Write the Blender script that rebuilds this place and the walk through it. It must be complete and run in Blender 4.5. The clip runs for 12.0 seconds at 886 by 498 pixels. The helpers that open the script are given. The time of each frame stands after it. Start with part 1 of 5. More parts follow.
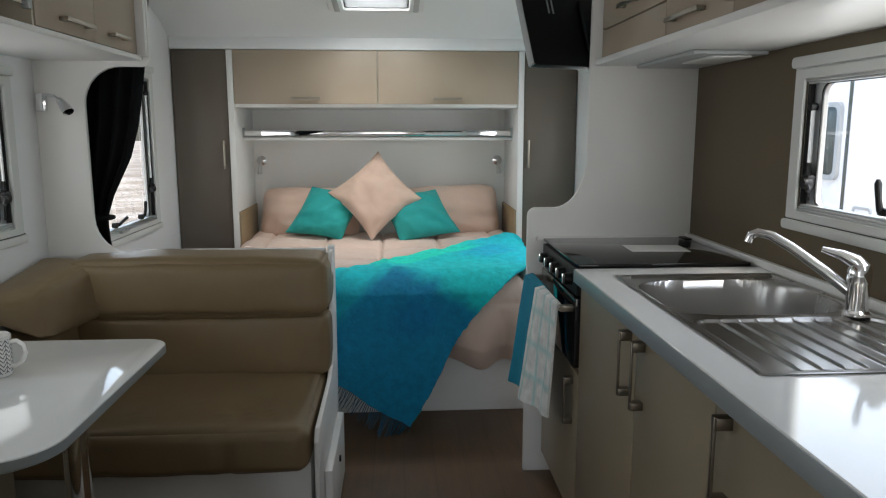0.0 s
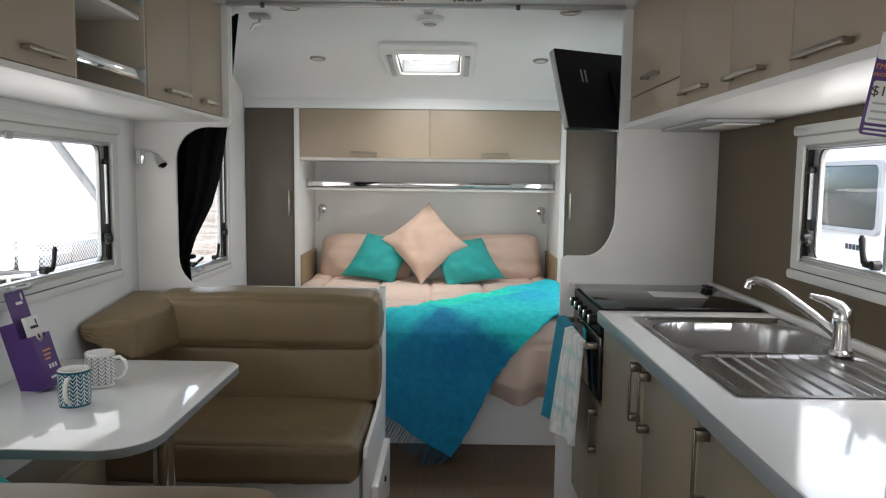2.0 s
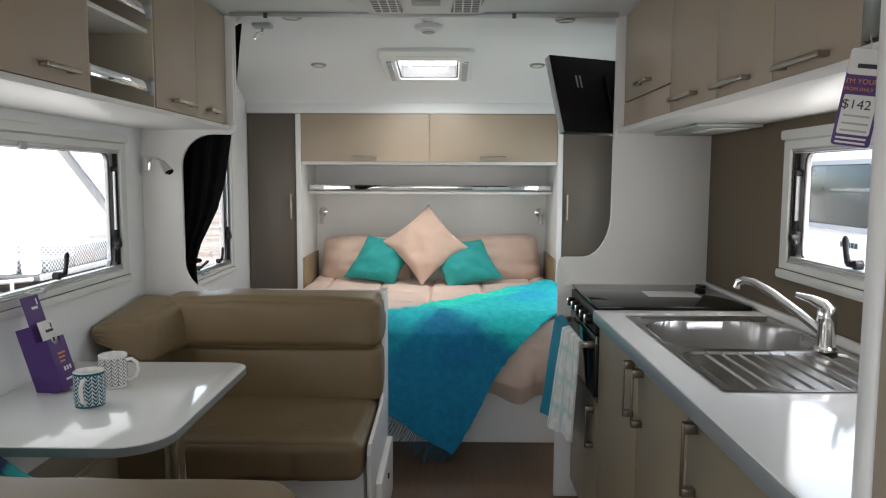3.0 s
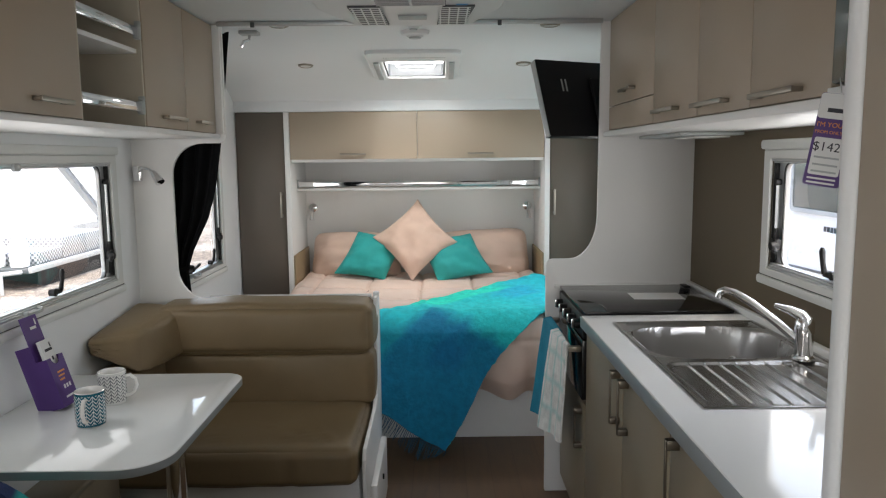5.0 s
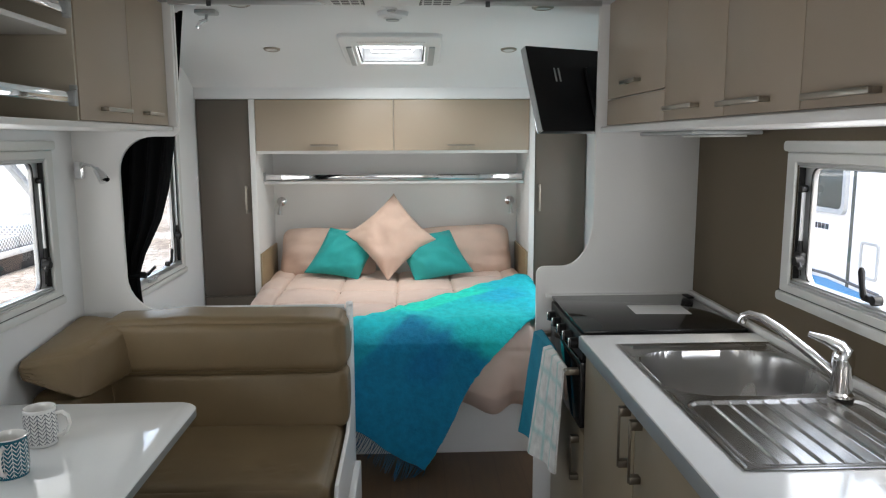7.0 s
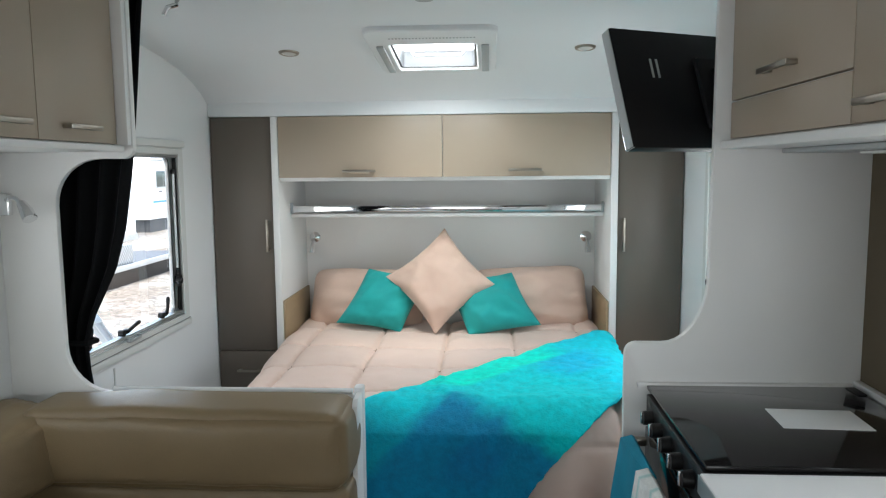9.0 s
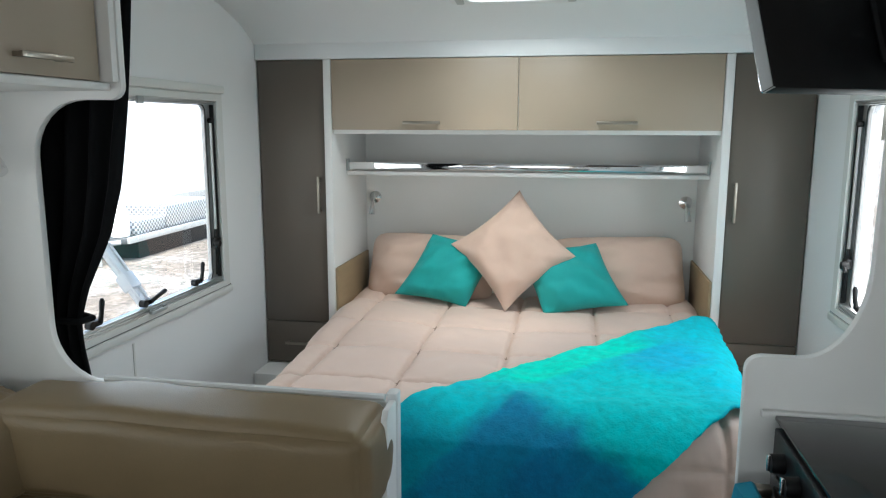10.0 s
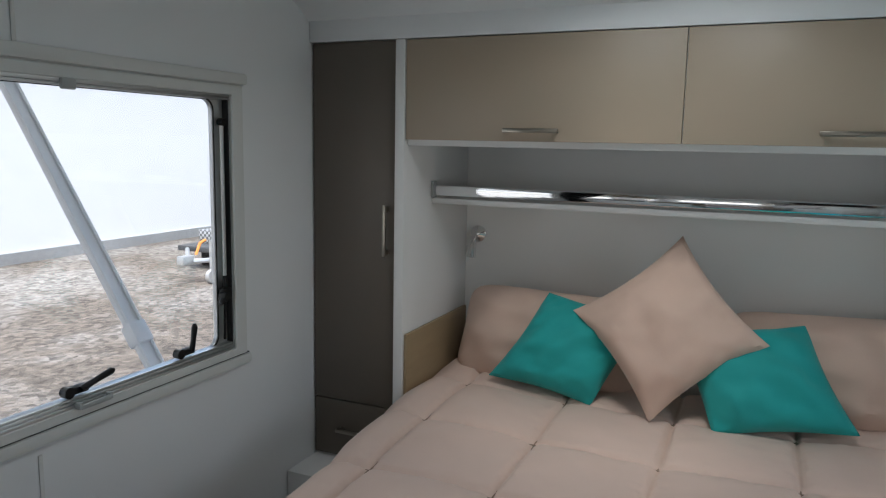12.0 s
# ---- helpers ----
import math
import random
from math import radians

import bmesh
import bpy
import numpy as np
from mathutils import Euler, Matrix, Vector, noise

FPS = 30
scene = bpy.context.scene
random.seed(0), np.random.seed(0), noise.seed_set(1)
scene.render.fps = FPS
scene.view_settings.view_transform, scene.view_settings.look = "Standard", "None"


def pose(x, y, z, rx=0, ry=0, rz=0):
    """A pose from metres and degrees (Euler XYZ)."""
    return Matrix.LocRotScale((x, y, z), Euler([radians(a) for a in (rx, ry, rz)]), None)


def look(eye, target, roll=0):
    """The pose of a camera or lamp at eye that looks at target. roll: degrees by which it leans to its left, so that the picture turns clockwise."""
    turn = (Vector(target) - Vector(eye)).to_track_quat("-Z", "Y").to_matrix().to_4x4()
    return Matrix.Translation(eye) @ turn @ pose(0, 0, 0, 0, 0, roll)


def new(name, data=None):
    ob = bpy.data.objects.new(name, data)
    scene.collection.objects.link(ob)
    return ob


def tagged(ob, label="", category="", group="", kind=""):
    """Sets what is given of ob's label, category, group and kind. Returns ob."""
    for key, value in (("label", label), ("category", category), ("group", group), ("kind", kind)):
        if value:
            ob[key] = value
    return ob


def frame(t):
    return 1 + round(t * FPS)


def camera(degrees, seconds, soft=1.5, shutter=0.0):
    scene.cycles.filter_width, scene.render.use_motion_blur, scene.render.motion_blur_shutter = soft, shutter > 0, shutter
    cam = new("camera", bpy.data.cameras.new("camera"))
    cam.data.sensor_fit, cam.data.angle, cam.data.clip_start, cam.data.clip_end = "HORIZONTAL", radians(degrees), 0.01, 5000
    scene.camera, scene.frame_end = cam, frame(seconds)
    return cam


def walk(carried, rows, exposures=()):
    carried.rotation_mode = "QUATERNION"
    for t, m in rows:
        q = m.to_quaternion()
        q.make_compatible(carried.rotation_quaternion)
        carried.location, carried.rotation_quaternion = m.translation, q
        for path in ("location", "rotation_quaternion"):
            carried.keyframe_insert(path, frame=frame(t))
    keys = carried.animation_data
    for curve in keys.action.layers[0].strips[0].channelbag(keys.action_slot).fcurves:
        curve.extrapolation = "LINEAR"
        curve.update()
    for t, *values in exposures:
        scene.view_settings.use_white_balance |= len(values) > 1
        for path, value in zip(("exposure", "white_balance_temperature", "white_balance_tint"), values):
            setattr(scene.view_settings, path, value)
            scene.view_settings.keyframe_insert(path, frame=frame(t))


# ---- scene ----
cam = camera(62.7, 12.0, soft=1.2)
PATH = [
    (0, (0.102, 0.001, 1.302), (0.227, 1.97, 0.977), -0.0),
    (0.5, (0.112, -0.044, 1.312), (0.177, 1.935, 1.034), 0.0),
    (1, (0.125, -0.145, 1.314), (0.13, 1.841, 1.078), -0.1),
    (1.5, (0.139, -0.229, 1.315), (0.133, 1.761, 1.112), 0.5),
    (2, (0.131, -0.288, 1.323), (0.112, 1.702, 1.129), 0.7),
    (2.5, (0.133, -0.329, 1.327), (0.113, 1.661, 1.134), 0.4),
    (4.5, (0.127, -0.413, 1.418), (0.116, 1.577, 1.215), -0.1),
    (5, (0.131, -0.401, 1.447), (0.141, 1.584, 1.197), -0.6),
    (5.5, (0.113, -0.377, 1.47), (0.141, 1.597, 1.152), -0.6),
    (6, (0.116, -0.339, 1.483), (0.143, 1.629, 1.127), -0.4),
    (6.5, (0.098, -0.261, 1.486), (0.159, 1.708, 1.143), -0.6),
    (7, (0.104, -0.104, 1.494), (0.188, 1.872, 1.201), -0.2),
    (9, (0.216, 0.7, 1.481), (0.093, 2.684, 1.261), -0.5),
    (9.5, (0.247, 0.916, 1.476), (0.016, 2.889, 1.238), 0.0),
    (10, (0.238, 1.165, 1.46), (-0.113, 3.103, 1.126), 0.1),
    (10.5, (0.194, 1.401, 1.46), (-0.232, 3.327, 1.129), -0.7),
    (11, (0.232, 1.685, 1.448), (-0.299, 3.586, 1.126), 0.7),
    (11.5, (0.267, 1.958, 1.443), (-0.418, 3.813, 1.145), 1.6),
    (12, (0.208, 2.217, 1.432), (-0.591, 4.028, 1.145), 1.1),
]
walk(cam, [(t, look(eye, target, roll)) for t, eye, target, roll in PATH],
     exposures=[(0.0, 2.2, 6750, 8), (1.0, 2.49, 6900, 10), (4.5, 2.45, 6900, 11), (7.0, 2.52, 6750, 10), (9.0, 2.63, 6400, 6), (10.0, 2.48, 6350, 4), (10.5, 2.39, 6250, 0), (11.0, 2.05, 6400, 6), (11.5, 1.69, 6450, 8), (12.0, 1.45, 6400, 8)])

# ---- daylight ----
world = bpy.data.worlds.new("overcast_sky")
scene.world = world
world.use_nodes = True
wn = world.node_tree.nodes
sky = wn.new("ShaderNodeTexSky")
sky.sky_type = "NISHITA"
sky.sun_disc = False
sky.sun_elevation = radians(65)
sky.sun_rotation = radians(159)
sky.air_density, sky.dust_density, sky.ozone_density = 1.0, 4.0, 1.0
wn["Background"].inputs["Strength"].default_value = 0.15
world.node_tree.links.new(sky.outputs["Color"], wn["Background"].inputs["Color"])
sun = new("sun", bpy.data.lights.new("sun", "SUN"))
sun.data.energy, sun.data.angle, sun.data.color = 1.5, radians(40), (1.0, 0.96, 0.9)
sun.matrix_world = look((1.5, -4, 9), (0, 0, 0))


def window_light(name, x, y0, y1, z0, z1, power, way):
    """Sky light standing in a window's opening."""
    lamp = new(name, bpy.data.lights.new(name, "AREA"))
    lamp.data.shape, lamp.data.size, lamp.data.size_y = "RECTANGLE", y1 - y0, z1 - z0
    lamp.data.energy, lamp.data.color = power, (0.93, 0.97, 1.0)
    c = Vector((x, (y0 + y1) / 2, (z0 + z1) / 2))
    lamp.matrix_world = look(c, c + Vector(way))
    return lamp


# Two lamps in unseen openings, added to brighten kitchen and dinette from behind.
window_light("rear_window_light", 0.0, -2.30, -2.30, 1.0, 1.7, 1.5, (0, 1, 0)).data.size = 1.5
window_light("doorway_light", -1.25, -1.55, -0.95, 0.05, 1.85, 2.4, (1, 0, 0))
window_light("dinette_window_light", -1.146, 1.2, 2.37, 1.0, 1.42, 0.42, (1, 0, 0))
window_light("bed_window_light", -1.146, 2.85, 3.75, 0.87, 1.52, 0.42, (1, 0, 0))
window_light("kitchen_window_light", 1.196, 0.85, 1.86, 1.11, 1.41, 0.42, (-1, 0, 0))
window_light("bed_far_window_light", 1.151, 3.11, 3.75, 0.87, 1.52, 0.62, (-1, 0, 0))
window_light("hatch_light", 0.008, 3.54, 3.84, 2.0, 2.0, 1.15, (0, 0, -1)).data.size_y = 0.28


# ---- materials ----
def mat(name, col, rough=0.5, metal=0.0, var=0.05, scale=3.0, bump=0.0, bscale=150.0, coat=0.0, spec=0.5, sheen=0.0, stretch=(1, 1, 1)):
    m = bpy.data.materials.new(name)
    m.use_nodes = True
    nt, p = m.node_tree, m.node_tree.nodes["Principled BSDF"]
    N = nt.nodes.new
    tc, mp = N("ShaderNodeTexCoord"), N("ShaderNodeMapping")
    mp.inputs["Scale"].default_value = stretch
    nt.links.new(tc.outputs["Object"], mp.inputs["Vector"])
    big, fine = N("ShaderNodeTexNoise"), N("ShaderNodeTexNoise")
    big.inputs["Scale"].default_value, fine.inputs["Scale"].default_value = scale, bscale
    big.inputs["Detail"].default_value = 4
    for n in (big, fine):
        nt.links.new(mp.outputs["Vector"], n.inputs["Vector"])
    add = N("ShaderNodeMath")
    add.operation = "MULTIPLY_ADD"
    add.inputs[1].default_value = 0.35
    nt.links.new(fine.outputs["Fac"], add.inputs[0])
    nt.links.new(big.outputs["Fac"], add.inputs[2])
    rng = N("ShaderNodeMapRange")
    rng.inputs["From Min"].default_value, rng.inputs["From Max"].default_value = 0.35, 1.0
    rng.inputs["To Min"].default_value, rng.inputs["To Max"].default_value = 1 - var, 1 + var
    nt.links.new(add.outputs[0], rng.inputs["Value"])
    mix = N("ShaderNodeMix")
    mix.data_type, mix.blend_type = "RGBA", "MULTIPLY"
    mix.inputs["Factor"].default_value = 1.0
    mix.inputs["A"].default_value = (*col, 1)
    nt.links.new(rng.outputs["Result"], mix.inputs["B"])
    nt.links.new(mix.outputs["Result"], p.inputs["Base Color"])
    rr = N("ShaderNodeMapRange")
    rr.inputs["To Min"].default_value, rr.inputs["To Max"].default_value = max(rough - 0.05, 0.0), min(rough + 0.06, 1)
    nt.links.new(big.outputs["Fac"], rr.inputs["Value"])
    nt.links.new(rr.outputs["Result"], p.inputs["Roughness"])
    p.inputs["Metallic"].default_value = metal
    p.inputs["Coat Weight"].default_value = coat
    p.inputs["Coat Roughness"].default_value = 0.05
    p.inputs["Specular IOR Level"].default_value = spec
    p.inputs["Sheen Weight"].default_value = sheen
    if bump:
        b = N("ShaderNodeBump")
        b.inputs["Strength"].default_value, b.inputs["Distance"].default_value = bump, 0.002
        nt.links.new(fine.outputs["Fac"], b.inputs["Height"])
        nt.links.new(b.outputs["Normal"], p.inputs["Normal"])
    return m


WHITE_WALL = mat("white_wall_panel", (0.80, 0.815, 0.82), 0.38, var=0.02, bump=0.04, bscale=400)
# White wall panel made paler: light bounced off the bed, put into the colour.
HEAD_WALL = mat("bounce_lit_white_panel", (0.86, 0.85, 0.83), 0.4, var=0.02, bump=0.03, bscale=400)
CEIL = mat("white_ceiling_panel", (0.76, 0.78, 0.79), 0.4, var=0.02, bump=0.03, bscale=300)
WHITE_LAM = mat("white_laminate", (0.80, 0.795, 0.78), 0.35, var=0.03, bump=0.02, bscale=500)
TAUPE = mat("taupe_laminate", (0.375, 0.304, 0.228), 0.42, var=0.04, bump=0.05, bscale=700)
# Taupe lightened for the open shelf, so that its inside looks lit.
NICHE = mat("lit_taupe_laminate", (0.52, 0.47, 0.38), 0.42, var=0.04, bump=0.05, bscale=700)
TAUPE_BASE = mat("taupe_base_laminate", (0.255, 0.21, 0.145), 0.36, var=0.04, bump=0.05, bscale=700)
TAUPE_DARK = mat("dark_taupe_laminate", (0.135, 0.112, 0.09), 0.4, var=0.05, bump=0.05, bscale=600)
SPLASH = mat("brown_splashback", (0.128, 0.099, 0.062), 0.45, spec=0.25, var=0.05, bump=0.04, bscale=500)
WEDGE = mat("tan_wood_trim", (0.33, 0.24, 0.14), 0.45, var=0.12, scale=6, stretch=(6, 1, 6), bump=0.05)
GLOSS_TOP = mat("pale_grey_gloss_laminate", (0.86, 0.88, 0.87), 0.08, var=0.02, scale=6, coat=0.3)
BENCH_TOP = mat("white_gloss_laminate", (0.88, 0.89, 0.88), 0.10, var=0.02, scale=6, coat=0.3)
EDGE_GREY = mat("grey_edge_strip", (0.30, 0.33, 0.34), 0.35, metal=0.3, var=0.05)
LEATHER = mat("olive_tan_leather", (0.205, 0.145, 0.077), 0.43, var=0.14, scale=5, bump=0.35, bscale=420, spec=0.45)
DUVET = mat("blush_cotton", (0.68, 0.515, 0.435), 0.85, var=0.05, scale=6, bump=0.25, bscale=500, sheen=0.2)
# Darkened blush for the seams: the shade of their creases as colour.
SEAM = mat("seam_crease_shade", (0.30, 0.215, 0.165), 0.9, var=0.1)
PILLOW = mat("beige_cotton", (0.61, 0.445, 0.36), 0.88, var=0.06, scale=8, bump=0.3, bscale=600, sheen=0.2)
TEAL = mat("teal_cotton", (0.012, 0.34, 0.325), 0.8, var=0.1, scale=7, bump=0.3, bscale=700, sheen=0.1)
CURTAIN = mat("black_curtain_fabric", (0.006, 0.0065, 0.0075), 0.9, spec=0.15, var=0.2, scale=9, bump=0.2, bscale=500)
STEEL = mat("brushed_stainless", (0.40, 0.395, 0.385), 0.26, metal=1.0, var=0.03, scale=1.5, bscale=260, stretch=(1, 3, 1))
CHROME = mat("chrome", (0.82, 0.82, 0.83), 0.06, metal=1.0, var=0.02)
NICKEL = mat("brushed_nickel", (0.34, 0.31, 0.265), 0.33, metal=1.0, var=0.06)
BRONZE = mat("dull_bronze_metal", (0.17, 0.145, 0.115), 0.36, metal=0.9, var=0.08)
ALU = mat("aluminium", (0.62, 0.64, 0.65), 0.33, metal=0.9, var=0.05)
FRAME_W = mat("window_frame_plastic", (0.66, 0.67, 0.65), 0.4, var=0.03)
BLACK = mat("black_plastic", (0.007, 0.007, 0.008), 0.42, spec=0.28, var=0.1)
BLACK_GLASS = mat("black_glass", (0.012, 0.011, 0.011), 0.07, var=0.05, spec=0.3)
RUBBER = mat("black_gasket", (0.018, 0.018, 0.018), 0.6, var=0.1)
WHITE_PL = mat("white_plastic", (0.74, 0.75, 0.75), 0.35, var=0.02)
GREY_PL = mat("grey_plastic", (0.38, 0.40, 0.40), 0.4, var=0.04)
DARK_GREY = mat("dark_grey_glass", (0.05, 0.065, 0.06), 0.15, var=0.05)
PAPER = mat("white_paper", (0.74, 0.74, 0.73), 0.7, var=0.03)
PURPLE = mat("purple_card", (0.075, 0.028, 0.17), 0.45, var=0.05)
ORANGE = mat("orange_ink", (0.75, 0.27, 0.06), 0.6, var=0.02)
INK = mat("dark_ink", (0.03, 0.03, 0.04), 0.6, var=0.02)
CERAMIC = mat("white_glazed_ceramic", (0.76, 0.75, 0.72), 0.12, var=0.02, coat=0.3)
TOWEL_T = mat("teal_terry", (0.006, 0.22, 0.33), 0.95, var=0.15, scale=20, bump=0.8, bscale=350)
FRINGE = mat("blue_wool_fringe", (0.006, 0.12, 0.23), 0.95, var=0.2, scale=30)
LED_OFF = mat("frosted_lamp_lens", (0.62, 0.62, 0.6), 0.3, var=0.02)
CHECKER = mat("checker_plate", (0.50, 0.51, 0.52), 0.35, metal=0.8, var=0.1)
_ck = CHECKER.node_tree.nodes.new("ShaderNodeTexChecker")
_ck.inputs["Scale"].default_value = 24
_ck.inputs["Color1"].default_value, _ck.inputs["Color2"].default_value = (0.72, 0.73, 0.74, 1), (0.20, 0.21, 0.22, 1)
CHECKER.node_tree.links.new(CHECKER.node_tree.nodes["Texture Coordinate"].outputs["Object"], _ck.inputs["Vector"])
CHECKER.node_tree.links.new(_ck.outputs["Color"], CHECKER.node_tree.nodes["Principled BSDF"].inputs["Base Color"])
GALV = mat("galvanised_steel", (0.55, 0.57, 0.58), 0.35, metal=0.7, var=0.1, scale=12)
CAR_WHITE = mat("white_fibreglass", (0.80, 0.81, 0.82), 0.3, var=0.03)
TYRE = mat("tyre_rubber", (0.02, 0.02, 0.02), 0.8, var=0.1)
DARK_TRIM = mat("dark_trim", (0.06, 0.065, 0.07), 0.5, var=0.1)
BLUE_DECAL = mat("blue_decal", (0.05, 0.25, 0.5), 0.4, var=0.05)
SHED = mat("pale_metal_cladding", (0.80, 0.81, 0.82), 0.4, var=0.03)
GLASS = bpy.data.materials.new("window_acrylic")
GLASS.use_nodes = True
gp = GLASS.node_tree.nodes["Principled BSDF"]
gp.inputs["Transmission Weight"].default_value, gp.inputs["Roughness"].default_value, gp.inputs["IOR"].default_value = 1.0, 0.0, 1.3
gp.inputs["Base Color"].default_value = (0.97, 0.98, 0.98, 1)
OPAL = bpy.data.materials.new("opal_acrylic")
OPAL.use_nodes = True
ont = OPAL.node_tree
otr, omx = ont.nodes.new("ShaderNodeBsdfTranslucent"), ont.nodes.new("ShaderNodeMixShader")
otr.inputs["Color"].default_value = (0.95, 0.96, 0.97, 1)
omx.inputs["Fac"].default_value = 0.8
ont.links.new(ont.nodes["Principled BSDF"].outputs[0], omx.inputs[1])
ont.links.new(otr.outputs[0], omx.inputs[2])
ont.links.new(omx.outputs[0], ont.nodes["Material Output"].inputs["Surface"])


AWNING = bpy.data.materials.new("pale_awning_cloth")
AWNING.use_nodes = True
ant = AWNING.node_tree
atr, amx = ant.nodes.new("ShaderNodeBsdfTranslucent"), ant.nodes.new("ShaderNodeMixShader")
atr.inputs["Color"].default_value = (0.55, 0.57, 0.58, 1)
ant.nodes["Principled BSDF"].inputs["Base Color"].default_value = (0.55, 0.57, 0.58, 1)
ant.nodes["Principled BSDF"].inputs["Roughness"].default_value = 0.8
amx.inputs["Fac"].default_value = 0.5
ant.links.new(ant.nodes["Principled BSDF"].outputs[0], amx.inputs[1])
ant.links.new(atr.outputs[0], amx.inputs[2])
ant.links.new(amx.outputs[0], ant.nodes["Material Output"].inputs["Surface"])


def wood_floor():
    """Vinyl printed as narrow boards that run along the aisle."""
    m = mat("brown_timber_vinyl", (0.115, 0.066, 0.034), 0.42, var=0.22, scale=5, stretch=(9, 1, 1), bump=0.08, bscale=60)
    nt, p = m.node_tree, m.node_tree.nodes["Principled BSDF"]
    tc, mp, br = nt.nodes.new("ShaderNodeTexCoord"), nt.nodes.new("ShaderNodeMapping"), nt.nodes.new("ShaderNodeTexBrick")
    mp.inputs["Rotation"].default_value = (0, 0, radians(90))
    br.inputs["Scale"].default_value, br.inputs["Brick Width"].default_value, br.inputs["Row Height"].default_value = 1.0, 0.9, 0.12
    br.inputs["Mortar Size"].default_value, br.inputs["Bias"].default_value = 0.0025, 0.0
    br.inputs["Color1"].default_value, br.inputs["Color2"].default_value, br.inputs["Mortar"].default_value = (0.94, 0.94, 0.94, 1), (1.05, 1.05, 1.05, 1), (0.8, 0.79, 0.78, 1)
    nt.links.new(tc.outputs["Object"], mp.inputs["Vector"])
    nt.links.new(mp.outputs["Vector"], br.inputs["Vector"])
    mx = nt.nodes.new("ShaderNodeMix")
    mx.data_type, mx.blend_type = "RGBA", "MULTIPLY"
    mx.inputs["Factor"].default_value = 1.0
    nt.links.new(p.inputs["Base Color"].links[0].from_socket, mx.inputs["A"])
    nt.links.new(br.outputs["Color"], mx.inputs["B"])
    nt.links.new(mx.outputs["Result"], p.inputs["Base Color"])
    return m


FLOOR = wood_floor()


def gravel():
    """Crushed grey stone with brown earth showing through in patches."""
    m = mat("grey_brown_gravel", (0.085, 0.078, 0.070), 0.95, var=0.3, scale=1.3, bump=1.0, bscale=30)
    nt, p = m.node_tree, m.node_tree.nodes["Principled BSDF"]
    N = nt.nodes.new
    tc, patch, stone = N("ShaderNodeTexCoord"), N("ShaderNodeTexNoise"), N("ShaderNodeTexVoronoi")
    patch.inputs["Scale"].default_value, patch.inputs["Detail"].default_value, patch.inputs["Roughness"].default_value = 0.55, 8, 0.62
    stone.inputs["Scale"].default_value = 17
    for n in (patch, stone):
        nt.links.new(tc.outputs["Object"], n.inputs["Vector"])
    ramp = N("ShaderNodeValToRGB")
    ramp.color_ramp.elements[0].position, ramp.color_ramp.elements[1].position = 0.42, 0.58
    ramp.color_ramp.elements[0].color, ramp.color_ramp.elements[1].color = (0.135, 0.118, 0.100, 1), (0.245, 0.238, 0.225, 1)
    nt.links.new(patch.outputs["Fac"], ramp.inputs["Fac"])
    grit = N("ShaderNodeMapRange")
    grit.inputs["To Min"].default_value, grit.inputs["To Max"].default_value = 0.35, 1.55
    nt.links.new(stone.outputs["Color"], grit.inputs["Value"])
    mx = N("ShaderNodeMix")
    mx.data_type, mx.blend_type = "RGBA", "MULTIPLY"
    mx.inputs["Factor"].default_value = 1.0
    nt.links.new(ramp.outputs["Color"], mx.inputs["A"])
    nt.links.new(grit.outputs["Result"], mx.inputs["B"])
    nt.links.new(mx.outputs["Result"], p.inputs["Base Color"])
    m.node_tree.nodes["Bump"].inputs["Distance"].default_value = 0.02
    return m


GRAVEL = gravel()


def banded(name, bands, base, rough, soft=0.03, warp=0.035):
    """Colour from a list of (axis, from, to, colour) over the mesh's own UV, soft-edged and slightly ragged."""
    m = mat(name, base, rough, var=0.22, scale=30, bump=1.0, bscale=180)
    nt, p = m.node_tree, m.node_tree.nodes["Principled BSDF"]
    N = nt.nodes.new
    uv = N("ShaderNodeUVMap")
    nz = N("ShaderNodeTexNoise")
    nz.inputs["Scale"].default_value = 9
    nt.links.new(uv.outputs[0], nz.inputs["Vector"])
    sc = N("ShaderNodeVectorMath")
    sc.operation = "MULTIPLY_ADD"
    sc.inputs[1].default_value = (warp, warp, 0)
    nt.links.new(nz.outputs["Color"], sc.inputs[0])
    nt.links.new(uv.outputs[0], sc.inputs[2])
    sep = N("ShaderNodeSeparateXYZ")
    nt.links.new(sc.outputs[0], sep.inputs[0])
    old = p.inputs["Base Color"].links[0].from_socket.node
    last = None
    for ax0, lo0, hi0, ax1, lo1, hi1, col in bands:
        fac = None
        for ax, lo, hi in ((ax0, lo0, hi0), (ax1, lo1, hi1)):
            for v, sgn in ((lo, 1), (hi, -1)):
                r = N("ShaderNodeMapRange")
                r.interpolation_type = "SMOOTHSTEP"
                r.inputs["From Min"].default_value, r.inputs["From Max"].default_value = v - soft, v + soft
                if sgn < 0:
                    r.inputs["To Min"].default_value, r.inputs["To Max"].default_value = 1, 0
                nt.links.new(sep.outputs[ax], r.inputs["Value"])
                if fac is None:
                    fac = r.outputs[0]
                else:
                    k = N("ShaderNodeMath")
                    k.operation = "MULTIPLY"
                    nt.links.new(fac, k.inputs[0])
                    nt.links.new(r.outputs[0], k.inputs[1])
                    fac = k.outputs[0]
        mx = N("ShaderNodeMix")
        mx.data_type = "RGBA"
        nt.links.new(fac, mx.inputs["Factor"])
        if last is None:
            mx.inputs["A"].default_value = (*base, 1)
        else:
            nt.links.new(last, mx.inputs["A"])
        mx.inputs["B"].default_value = (*col, 1)
        last = mx.outputs["Result"]
    nt.links.new(last, old.inputs["A"])
    return m


